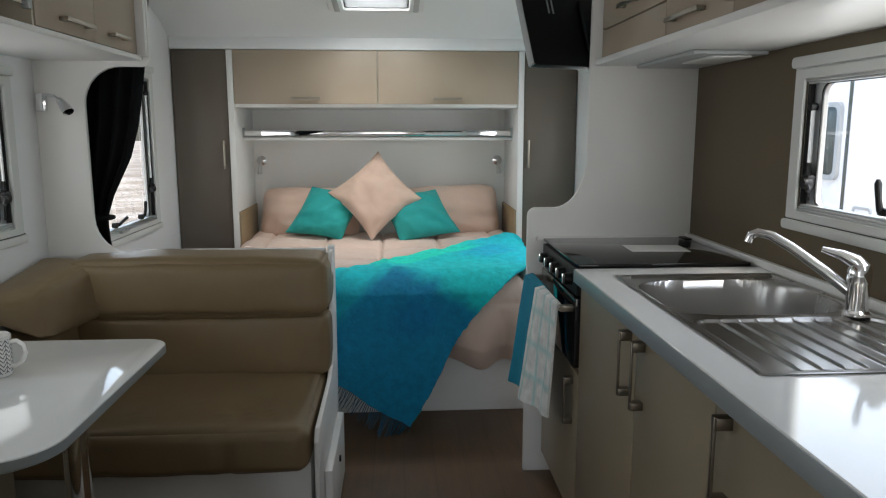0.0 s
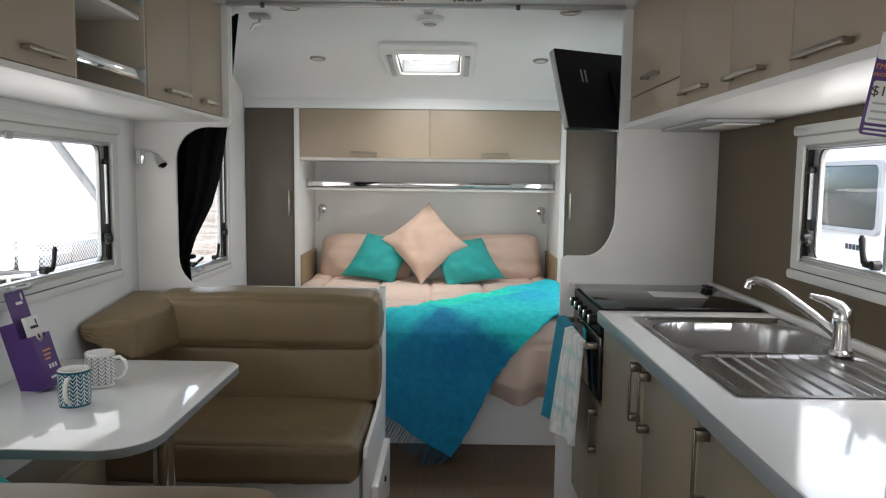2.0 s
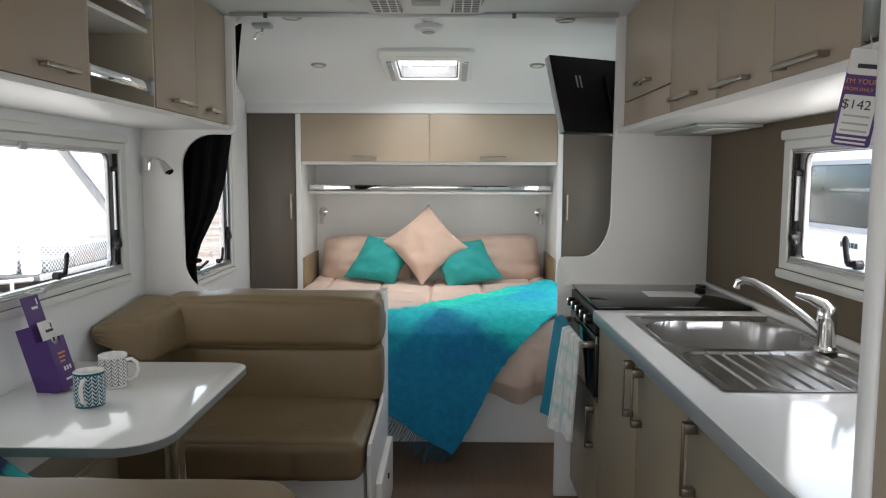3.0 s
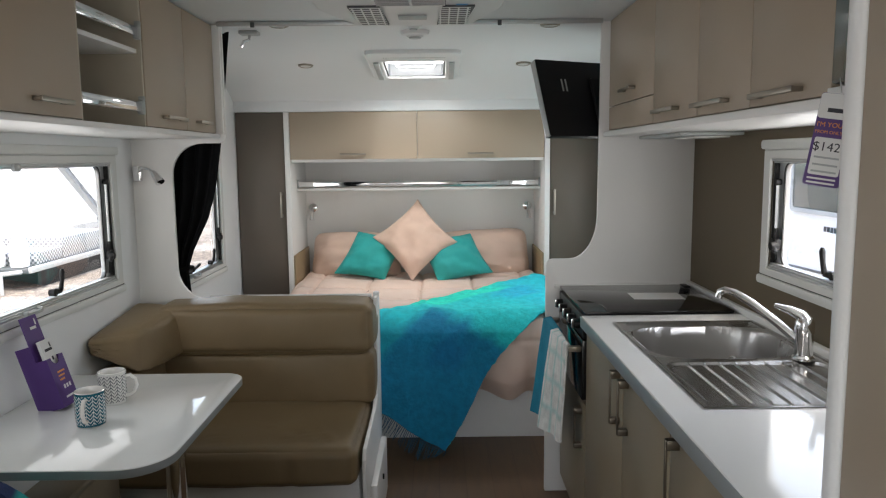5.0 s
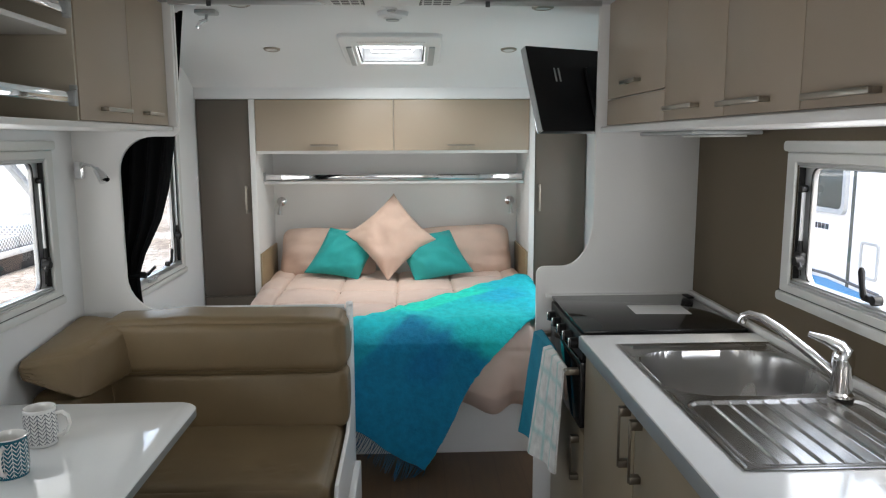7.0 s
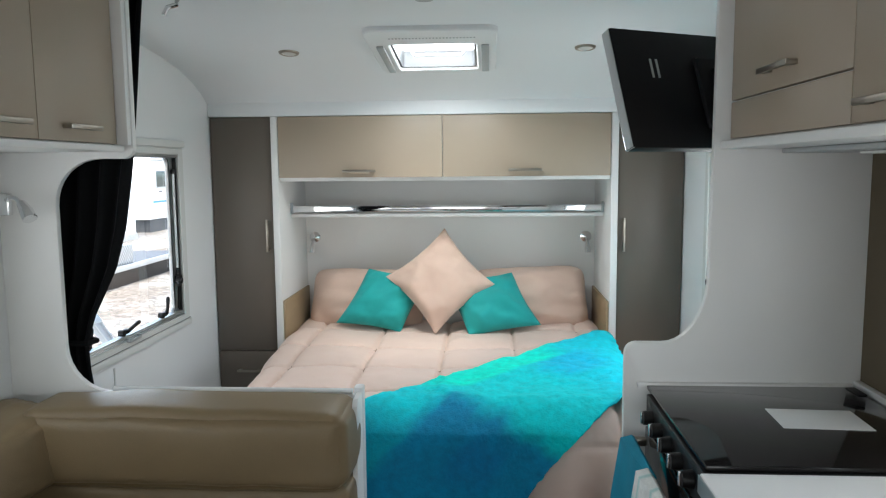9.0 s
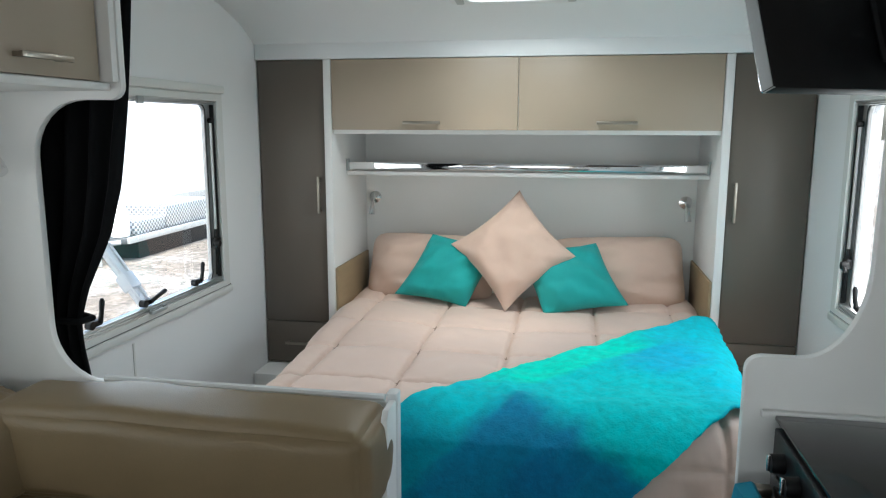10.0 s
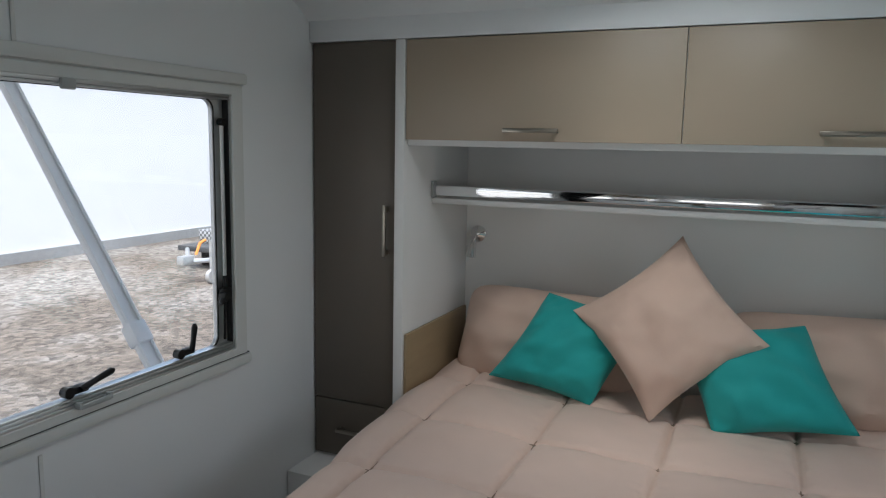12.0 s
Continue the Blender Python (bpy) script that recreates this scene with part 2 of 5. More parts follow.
# ---- building helpers ----
def part(name, bm, material, parent=None, label="", sharp=35, uv=None):
    me = bpy.data.meshes.new(name)
    bm.normal_update()
    bm.to_mesh(me)
    bm.free()
    me.materials.append(material)
    me.polygons.foreach_set("use_smooth", [True] * len(me.polygons))
    me.set_sharp_from_angle(angle=radians(sharp))
    ob = new(name, me)
    if parent is not None:
        ob.parent = parent
        ob.matrix_parent_inverse = parent.matrix_basis.inverted() if parent.parent is None else Matrix.Identity(4)
    if label:
        ob["label"] = label
    return ob


def thing(name, label, category, at=(0, 0, 0), group="", kind=""):
    ob = new(name)
    ob.empty_display_size = 0.05
    ob.location = at
    bpy.context.view_layer.update()
    return tagged(ob, label, category, group, kind)


def structure(name, bm, material, label, category=""):
    return tagged(part(name, bm, material), label, category or name.split("_")[0], kind="structure")


def bevelled(bm, w, seg=2, angle=30):
    if w > 0:
        es = [e for e in bm.edges if len(e.link_faces) == 2 and e.calc_face_angle(0) > radians(angle)]
        bmesh.ops.bevel(bm, geom=es, offset=w, segments=seg, profile=0.5, affect="EDGES", clamp_overlap=True)
    return bm


def box(x0, x1, y0, y1, z0, z1, bev=0.002, seg=2):
    bm = bmesh.new()
    bmesh.ops.create_cube(bm, size=1)
    for v in bm.verts:
        v.co = Vector((x0 + (v.co.x + 0.5) * (x1 - x0), y0 + (v.co.y + 0.5) * (y1 - y0), z0 + (v.co.z + 0.5) * (z1 - z0)))
    return bevelled(bm, bev, seg)


def joined(*bms):
    out = bmesh.new()
    for b in bms:
        tmp = bpy.data.meshes.new("tmp")
        b.to_mesh(tmp)
        b.free()
        out.from_mesh(tmp)
        bpy.data.meshes.remove(tmp)
    return out


def place(axis, a, p):
    """The point p = (u, v) of a plane across the axis, at a along it."""
    return {"x": (a, p[0], p[1]), "y": (p[0], a, p[1]), "z": (p[0], p[1], a)}[axis]


def prism(poly, axis, a0, a1, bev=0.002, seg=2):
    bm = bmesh.new()
    lo = [bm.verts.new(place(axis, a0, p)) for p in poly]
    hi = [bm.verts.new(place(axis, a1, p)) for p in poly]
    n = len(poly)
    bm.faces.new(lo)
    bm.faces.new(hi[::-1])
    for i in range(n):
        bm.faces.new((lo[i], hi[i], hi[(i + 1) % n], lo[(i + 1) % n]))
    bmesh.ops.recalc_face_normals(bm, faces=bm.faces)
    return bevelled(bm, bev, seg, 50)


def arc(cx, cy, r, a0, a1, n=8):
    return [(cx + r * math.cos(radians(a0 + (a1 - a0) * i / n)), cy + r * math.sin(radians(a0 + (a1 - a0) * i / n))) for i in range(n + 1)]


def rrect(u0, u1, v0, v1, r, n=6):
    return arc(u1 - r, v1 - r, r, 0, 90, n) + arc(u0 + r, v1 - r, r, 90, 180, n) + arc(u0 + r, v0 + r, r, 180, 270, n) + arc(u1 - r, v0 + r, r, 270, 360, n)


def ring(axis, a0, a1, outer, inner, bev=0.0015):
    """A flat frame between two loops with equal counts, from a0 to a1 along the axis."""
    bm = bmesh.new()
    L = [[bm.verts.new(place(axis, a, p)) for p in loop] for a in (a0, a1) for loop in (outer, inner)]
    n = len(outer)
    for i in range(n):
        j = (i + 1) % n
        for p, q in ((0, 1), (1, 3), (3, 2), (2, 0)):
            bm.faces.new((L[p][i], L[p][j], L[q][j], L[q][i]))
    bmesh.ops.recalc_face_normals(bm, faces=bm.faces)
    return bevelled(bm, bev, 1, 50)


def tube(pts, r, seg=10, cap=True):
    """A round bar along points; r is one radius or a list."""
    bm = bmesh.new()
    pts = [Vector(p) for p in pts]
    rs = r if isinstance(r, (list, tuple)) else [r] * len(pts)
    rings, side = [], None
    for i, p in enumerate(pts):
        d = (pts[min(i + 1, len(pts) - 1)] - pts[max(i - 1, 0)]).normalized()
        if side is None:
            side = d.orthogonal().normalized()
        side = (side - d * side.dot(d)).normalized()
        up = d.cross(side)
        rings.append([bm.verts.new(p + (side * math.cos(6.28319 * k / seg) + up * math.sin(6.28319 * k / seg)) * rs[i]) for k in range(seg)])
    for a, b in zip(rings, rings[1:]):
        for k in range(seg):
            bm.faces.new((a[k], a[(k + 1) % seg], b[(k + 1) % seg], b[k]))
    if cap:
        bm.faces.new(rings[0][::-1])
        bm.faces.new(rings[-1])
    bmesh.ops.recalc_face_normals(bm, faces=bm.faces)
    return bm


def lathe(profile, at=(0, 0, 0), seg=28, turn=None):
    """A body turned about z from (radius, height) points."""
    bm = bmesh.new()
    rings = [[bm.verts.new((r * math.cos(6.28319 * k / seg), r * math.sin(6.28319 * k / seg), z)) for k in range(seg)] if r > 1e-6 else [bm.verts.new((0, 0, z))] for r, z in profile]
    for a, b in zip(rings, rings[1:]):
        for k in range(seg):
            f = [a[k % len(a)], a[(k + 1) % len(a)], b[(k + 1) % len(b)], b[k % len(b)]]
            f = list(dict.fromkeys(f))
            if len(f) > 2:
                bm.faces.new(f)
    bmesh.ops.recalc_face_normals(bm, faces=bm.faces)
    m = Matrix.Translation(at) @ (turn if turn else Matrix.Identity(4))
    bmesh.ops.transform(bm, matrix=m, verts=bm.verts)
    return bm


def sheet(fn, nu, nv, thick=0.0, with_uv=False, closed=False):
    """A grid surface fn(a, b), a and b from 0 to 1, given a thickness along its normals."""
    bm = bmesh.new()
    g = [[bm.verts.new(fn(i / nu, j / nv)) for j in range(nv + 1)] for i in range(nu + 1)]
    uvl = bm.loops.layers.uv.new("UVMap") if with_uv else None
    for i in range(nu):
        for j in range(nv):
            f = bm.faces.new((g[i][j], g[i + 1][j], g[i + 1][j + 1], g[i][j + 1]))
            if with_uv:
                for l, (a, b) in zip(f.loops, ((i, j), (i + 1, j), (i + 1, j + 1), (i, j + 1))):
                    l[uvl].uv = (a / nu, b / nv)
    bm.normal_update()
    if thick:
        back = [[bm.verts.new(v.co - v.normal * thick) for v in row] for row in g]
        for i in range(nu):
            for j in range(nv):
                bm.faces.new((back[i][j], back[i][j + 1], back[i + 1][j + 1], back[i + 1][j]))
        rim = [(i, 0) for i in range(nu)] + [(nu, j) for j in range(nv)] + [(i, nv) for i in range(nu, 0, -1)] + [(0, j) for j in range(nv, 0, -1)]
        for (i, j), (k, l) in zip(rim, rim[1:] + rim[:1]):
            bm.faces.new((g[i][j], back[i][j], back[k][l], g[k][l]))
    return bm


def cushion(w, h, d, m, pinch=0.16, n=16, wrinkle=0.006, seed=0, square=0.5, shear=0.0, rnd=0.0):
    """A stuffed cushion w by h, d thick, in the xz plane of the pose m: pointed corners, drawn-in sides, a seam round its edge."""
    bm = bmesh.new()
    faces = []
    grids = []
    off = Vector((seed * 3.1, seed * 1.7, 0))
    for s in (1, -1):
        g = []
        for i in range(n + 1):
            row = []
            for j in range(n + 1):
                a, b = 2 * i / n - 1, 2 * j / n - 1
                x = a * (1 - pinch * (1 - a * a) * 0 - pinch * (1 - abs(b) ** 2) * 0.5 * abs(a) ** 3)
                z = b * (1 - pinch * (1 - abs(a) ** 2) * 0.5 * abs(b) ** 3)
                t = max(0.0, (1 - a * a) * (1 - b * b)) ** square
                rd = 1 - rnd * (a * b) ** 4
                edge = max(abs(a), abs(b))
                wr = wrinkle * noise.noise(Vector((a * 2.2, b * 2.2, s)) + off) * 2 * (1 - edge ** 6)
                wr += wrinkle * 0.8 * noise.noise(Vector((a * 6, b * 6, s * 2)) + off) * edge * (1 - edge ** 8)
                row.append(bm.verts.new((rd * x * w / 2 + shear * z * h / 2, s * (d / 2 * t + wr), rd * z * h / 2)))
            g.append(row)
        grids.append(g)
        for i in range(n):
            for j in range(n):
                bm.faces.new((g[i][j], g[i + 1][j], g[i + 1][j + 1], g[i][j + 1]))
    bmesh.ops.remove_doubles(bm, verts=bm.verts, dist=0.0008)
    bmesh.ops.recalc_face_normals(bm, faces=bm.faces)
    bmesh.ops.transform(bm, matrix=m, verts=bm.verts)
    return bm


def padded(x0, x1, y0, y1, z0, z1, r, puff=0.01, cuts=10, seed=0):
    """An upholstered block: well rounded edges, faces bowed out a little and uneven."""
    bm = bmesh.new()
    bmesh.ops.create_cube(bm, size=2)
    bmesh.ops.subdivide_edges(bm, edges=bm.edges, cuts=cuts, use_grid_fill=True)
    c = Vector(((x0 + x1) / 2, (y0 + y1) / 2, (z0 + z1) / 2))
    hs = Vector(((x1 - x0) / 2, (y1 - y0) / 2, (z1 - z0) / 2))
    for v in bm.verts:
        q = v.co.copy()
        bow = Vector([(1 - q[(k + 1) % 3] ** 2) * (1 - q[(k + 2) % 3] ** 2) * (1 if abs(q[k]) > 0.999 else 0) * math.copysign(1, q[k]) for k in range(3)])
        p = Vector([math.copysign(0.3 * abs(q[k]) + 0.7 * (1 - (1 - abs(q[k])) ** 2), q[k]) * hs[k] for k in range(3)])
        core = Vector([max(-(hs[k] - r), min(hs[k] - r, p[k])) for k in range(3)])
        d = p - core
        if d.length > 1e-9:
            p = core + d.normalized() * r
        p += bow * puff
        nz = noise.noise(p * 7 + Vector((seed, 0, 0)))
        p += d.normalized() * nz * puff * 0.35 if d.length > 1e-9 else Vector()
        v.co = c + p
    return bm


def wall_x(x0, x1, y0, y1, z0, z1, holes):
    """A wall across x with openings (y0, y1, z0, z1) right through it."""
    ys = sorted({y0, y1, *[h[0] for h in holes], *[h[1] for h in holes]})
    zs = sorted({z0, z1, *[h[2] for h in holes], *[h[3] for h in holes]})
    bm = bmesh.new()
    vs = {}

    def vert(x, y, z):
        if (x, y, z) not in vs:
            vs[(x, y, z)] = bm.verts.new((x, y, z))
        return vs[(x, y, z)]

    def solid(i, j):
        if not (0 <= i < len(ys) - 1 and 0 <= j < len(zs) - 1):
            return False
        cy, cz = (ys[i] + ys[i + 1]) / 2, (zs[j] + zs[j + 1]) / 2
        return not any(h[0] < cy < h[1] and h[2] < cz < h[3] for h in holes)

    for i in range(len(ys) - 1):
        for j in range(len(zs) - 1):
            if not solid(i, j):
                continue
            a, b, c, d = ys[i], ys[i + 1], zs[j], zs[j + 1]
            for x in (x0, x1):
                bm.faces.new((vert(x, a, c), vert(x, b, c), vert(x, b, d), vert(x, a, d)))
            for ok, p, q in ((solid(i - 1, j), (a, c), (a, d)), (solid(i + 1, j), (b, c), (b, d)), (solid(i, j - 1), (a, c), (b, c)), (solid(i, j + 1), (a, d), (b, d))):
                if not ok:
                    bm.faces.new((vert(x0, *p), vert(x0, *q), vert(x1, *q), vert(x1, *p)))
    bmesh.ops.recalc_face_normals(bm, faces=bm.faces)
    return bm


def text_mesh(words, size, m, material, parent, name="lettering", sx=1.0, label=""):
    """Words in the built-in font as a thin mesh at the pose m, centred."""
    cu = bpy.data.curves.new("words", "FONT")
    cu.body, cu.size, cu.align_x, cu.align_y, cu.extrude = words, size, "CENTER", "CENTER", 0.0003
    ob = new("words", cu)
    bpy.context.view_layer.update()
    me = bpy.data.meshes.new_from_object(ob)
    bpy.data.objects.remove(ob)
    bm = bmesh.new()
    bm.from_mesh(me)
    bpy.data.meshes.remove(me)
    bmesh.ops.transform(bm, matrix=m @ Matrix.Diagonal((sx, 1, 1, 1)), verts=bm.verts)
    return part(name, bm, material, parent, label)


def posed(bm, m):
    bmesh.ops.transform(bm, matrix=m, verts=bm.verts)
    return bm

# ---- the caravan's shell ----
XL, XR, CEIL_Z, GROUND_Z = -1.14, 1.19, 1.99, -0.55
WIN_L = (1.15, 2.42, 0.985, 1.44)
WIN_B = (2.80, 3.812, 0.848, 1.55)
WIN_R = (0.80, 1.90, 1.085, 1.432)
WIN_C = (3.06, 3.80, 0.845, 1.54)
# unseen doorway behind the camera, added to let light in
ADDED_DOORWAY = (-1.55, -0.95, 0.02, 1.85)
structure("wall_left", wall_x(XL - 0.035, XL, -2.2, 4.76, -0.12, 2.06, [WIN_L, WIN_B, ADDED_DOORWAY]), WHITE_WALL, "smooth white caravan side wall with window openings", "wall")
structure("wall_right", wall_x(XR, XR + 0.035, -2.2, 4.76, -0.12, 2.06, [WIN_R, WIN_C]), WHITE_WALL, "smooth white caravan side wall with window openings", "wall")
structure("wall_front", box(XL, XR, 4.72, 4.76, -0.12, 2.06, 0), HEAD_WALL, "white front wall at the head of the bed", "wall")
# the opening in this unseen wall is added for the fill lamp
rear = posed(wall_x(-2.24, -2.2, -XR - 0.035, -XL + 0.035, -0.12, 2.06, [(-0.75, 0.75, 1.0, 1.7)]), pose(0, 0, 0, 0, 0, 90))
structure("wall_rear", rear, WHITE_WALL, "plain white rear wall with an added opening for light", "wall")
structure("floor", box(XL, XR, -2.2, 4.72, -0.06, 0.0, 0), FLOOR, "brown timber-look vinyl caravan floor", "floor")


def ceiling_mesh():
    """Flat over the living space, curving down to the bed head, with a square opening for the roof hatch."""
    prof = [(-2.2, 1.99), (3.0, 1.99), (3.3, 1.987), (3.51, 1.976), (3.7, 1.956), (3.9, 1.922), (4.05, 1.878), (4.14, 1.838), (4.20, 1.80), (4.26, 1.75), (4.72, 1.74)]
    bm = bmesh.new()
    xs = [XL, -0.155, 0.165, XR]
    for (ya, za), (yb, zb) in zip(prof, prof[1:]):
        for k in range(3):
            if k == 1 and 3.5 < ya < 3.89:
                continue
            for up in (0.0, 0.07):
                bm.faces.new([bm.verts.new(c) for c in ((xs[k], ya, za + up), (xs[k + 1], ya, za + up), (xs[k + 1], yb, zb + up), (xs[k], yb, zb + up))])
    for y, z in ((3.51, 1.976), (3.9, 1.922)):
        bm.faces.new([bm.verts.new(c) for c in ((xs[1], y, z), (xs[2], y, z), (xs[2], y, z + 0.07), (xs[1], y, z + 0.07))])
    for x in xs[1:3]:
        for (ya, za), (yb, zb) in (((3.51, 1.976), (3.7, 1.956)), ((3.7, 1.956), (3.9, 1.922))):
            bm.faces.new([bm.verts.new(c) for c in ((x, ya, za), (x, yb, zb), (x, yb, zb + 0.07), (x, ya, za + 0.07))])
    bmesh.ops.remove_doubles(bm, verts=bm.verts, dist=0.0005)
    bmesh.ops.recalc_face_normals(bm, faces=bm.faces)
    return bm


structure("ceiling", ceiling_mesh(), CEIL, "white caravan ceiling curving down over the bed", "ceiling")
structure("fascia_trim", box(XL + 0.002, XR - 0.002, 4.196, 4.21, 1.738, 1.81, 0.002), WHITE_WALL, "white fascia strip above the bed cupboards", "trim")
roof = box(XL - 0.05, XR + 0.05, -2.24, 3.45, 2.062, 2.09, 0)
structure("roof_sheet", roof, CAR_WHITE, "white outer roof sheet of the caravan", "roof")
for y in (3.2,):
    structure("wall_trim", joined(box(XL, XL + 0.003, y - 0.005, y + 0.005, 1.6, 1.985, 0.001), box(XL, XL + 0.003, y - 0.005, y + 0.005, 0.0, 0.77, 0.001)), FRAME_W, "thin white joint strip on the side wall", "trim")

# half-height partition behind the sofa, with a big rounded cut-out towards the bedroom
pl = [(XL, 0.0), (-0.155, 0.0), (-0.155, 0.86), (-0.845, 0.86)] + arc(-0.845, 0.99, 0.13, 270, 180) + arc(-0.845, 1.385, 0.13, 180, 90) + [(-0.775, 1.515)] + arc(-0.775, 1.545, 0.03, 270, 360, 5) + [(-0.745, 1.985), (XL, 1.985)]
structure("partition_left", prism(pl, "y", 2.64, 2.66, 0.003), WHITE_LAM, "white partition with a rounded opening to the bedroom", "partition")
structure("partition_edge", joined(prism(rrect(-0.154, -0.128, 2.628, 2.668, 0.010, 5), "z", 0.0, 0.884, 0.004), tube([(-0.845, 2.65, 0.8665), (-0.16, 2.65, 0.8665)], 0.009, 8)), WHITE_PL, "white edge moulding along the top and end of the half wall", "trim")
pr = [(0.577, 0.0), (XR, 0.0), (XR, 1.985), (0.795, 1.985), (0.79, 1.20)] + [(0.79 - 0.115 * (1 - math.cos(a)), 1.20 - 0.18 * math.sin(a)) for a in np.linspace(0.15, 1.57, 10)] + arc(0.607, 0.99, 0.03, 90, 180, 5) + [(0.577, 0.95)]
structure("partition_right", prism(pr, "y", 2.61, 2.632, 0.003), WHITE_LAM, "white partition with a curved edge at the end of the kitchen", "partition")
structure("splashback", wall_x(XR - 0.006, XR - 0.0005, 0.60, 2.608, 0.90, 1.54, [WIN_R]), SPLASH, "dark brown splashback on the kitchen wall", "splashback")


# ---- windows ----
def latch(parent, x, s, y, z, up=True):
    """A black window catch: a bracket with a rounded nose, its paddle lever standing up or lying along the sash."""
    body = joined(box(x - 0.011, x + 0.011, y - 0.034, y + 0.020, z - 0.011, z + 0.008, 0.006), lathe([(0, -0.011), (0.012, -0.010), (0.013, 0.010), (0, 0.011)], (x - s * 0.006, y - 0.036, z), 12, Matrix.Rotation(radians(90), 4, "Y")))
    lt = part("latch", body, BLACK, parent, "black plastic window catch")
    p = [(x - s * 0.010, y + 0.006, z), (x - s * 0.015, y + 0.008, z + 0.03), (x - s * 0.016, y + 0.012, z + 0.062), (x - s * 0.016, y + 0.013, z + 0.072)] if up else [(x - s * 0.012, y - 0.005, z), (x - s * 0.018, y + 0.03, z + 0.012), (x - s * 0.02, y + 0.07, z + 0.022), (x - s * 0.02, y + 0.078, z + 0.023)]
    part("lever", tube(p, [0.008, 0.007, 0.0085, 0.004], 10), BLACK, lt)


def window(name, xw, s, w, label, levers, rounded=0.02):
    """A hinged acrylic caravan window set in a wall; s points outwards. A square inner frame with slim blind cassettes,
    a black rubber jamb, then the aluminium sash that carries the pane."""
    y0, y1, z0, z1 = w
    win = tagged(thing(name, label, "window", (xw, (y0 + y1) / 2, z0), kind="structure"))
    i = xw - s * 0.001

    def slab(d0, d1, ya, yb, za, zb, bev=0.002):
        return box(*sorted((i - s * d0, i - s * d1)), ya, yb, za, zb, bev)
    part("window_frame", ring("x", i - s * 0.012, i, rrect(y0 - 0.042, y1 + 0.046, z0 - 0.024, z1 + 0.028, 0.004), rrect(y0, y1, z0, z1, 0.004), 0.003), FRAME_W, win, "pale plastic inner window frame")
    top = prism(rrect(y0 - 0.055, y1 + 0.060, z1 + 0.0305, z1 + 0.060, min(0.012, 0.006 + rounded * 0.2)), "x", i, i - s * 0.018, 0.003)
    part("blind_cassette", joined(top, slab(0, 0.006, y0 - 0.05, y1 + 0.056, z1 + 0.028, z1 + 0.0305, 0)), FRAME_W, win, "slim white blind cassette")
    part("lower_cassette", prism(rrect(y0 - 0.055, y1 + 0.060, z0 - 0.054, z0 - 0.0265, min(0.012, 0.006 + rounded * 0.2)), "x", i, i - s * 0.016, 0.003), FRAME_W, win, "slim white lower blind cassette")
    part("shadow_line", slab(0, 0.008, y0 - 0.05, y1 + 0.058, z0 - 0.0265, z0 - 0.024, 0), RUBBER, win, "dark joint line")
    part("jamb", ring("x", xw, xw + s * 0.026, rrect(y0 + 0.0005, y1 - 0.0005, z0 + 0.0005, z1 - 0.0005, 0.004), rrect(y0 + 0.005, y1 - 0.005, z0 + 0.0035, z1 - 0.0035, 0.006), 0), RUBBER, win, "black rubber jamb")
    part("sash", ring("x", xw + s * 0.014, xw + s * 0.034, rrect(y0 + 0.0055, y1 - 0.0055, z0 + 0.004, z1 - 0.004, 0.008), rrect(y0 + 0.046, y1 - 0.046, z0 + 0.016, z1 - 0.014, 0.03), 0.004), ALU, win, "grey aluminium sash")
    part("gasket", ring("x", xw + s * 0.0125, xw + s * 0.0138, rrect(y0 + 0.043, y1 - 0.043, z0 + 0.0135, z1 - 0.0115, 0.03), rrect(y0 + 0.047, y1 - 0.047, z0 + 0.017, z1 - 0.015, 0.03), 0), RUBBER, win, "thin black pane gasket")
    part("bottom_rail", joined(*[slab(-0.022, d, y0 + 0.006, y1 - 0.006, za, zb, 0.0015) for d, za, zb in ((0.010, z0 - 0.001, z0 + 0.006), (0.006, z0 + 0.0065, z0 + 0.013), (0.002, z0 + 0.0135, z0 + 0.019))]), ALU, win, "ridged aluminium blind rail")
    part("top_rail", joined(slab(-0.022, 0.010, y0 + 0.006, y1 - 0.006, z1 - 0.007, z1 + 0.001, 0.0015), slab(-0.022, 0.004, y0 + 0.006, y1 - 0.006, z1 - 0.013, z1 - 0.0075, 0.0015)), ALU, win, "aluminium blind rail")
    pane = part("pane", box(xw + s * 0.024 - 0.0015, xw + s * 0.024 + 0.0015, y0 + 0.04, y1 - 0.04, z0 + 0.012, z1 - 0.012, 0), GLASS, win, "clear acrylic pane")
    pane.visible_shadow = False
    ym = (y0 + y1) / 2
    part("blind_pull", joined(slab(0.009, 0.026, ym - 0.025, ym - 0.015, z0 - 0.004, z0 + 0.012, 0.003), slab(0.009, 0.026, ym + 0.055, ym + 0.065, z0 - 0.004, z0 + 0.012, 0.003), slab(0.020, 0.027, ym - 0.02, ym + 0.06, z0 - 0.005, z0 + 0.007, 0.003)), GREY_PL, win, "grey looped blind pull")
    part("blind_catch", slab(0.008, 0.020, ym - 0.02, ym + 0.015, z1 - 0.022, z1 + 0.002, 0.004), GREY_PL, win, "grey blind catch")
    for y, up in levers:
        latch(win, xw + s * 0.008, s, y, z0 + 0.034, up)
    sy = y1 - 0.026
    st = part("stay", tube([(xw + s * 0.003, sy, z1 - 0.075), (xw + s * 0.003, sy, z0 + 0.26 * (z1 - z0))], 0.0055, 10), ALU, win, "aluminium window stay")
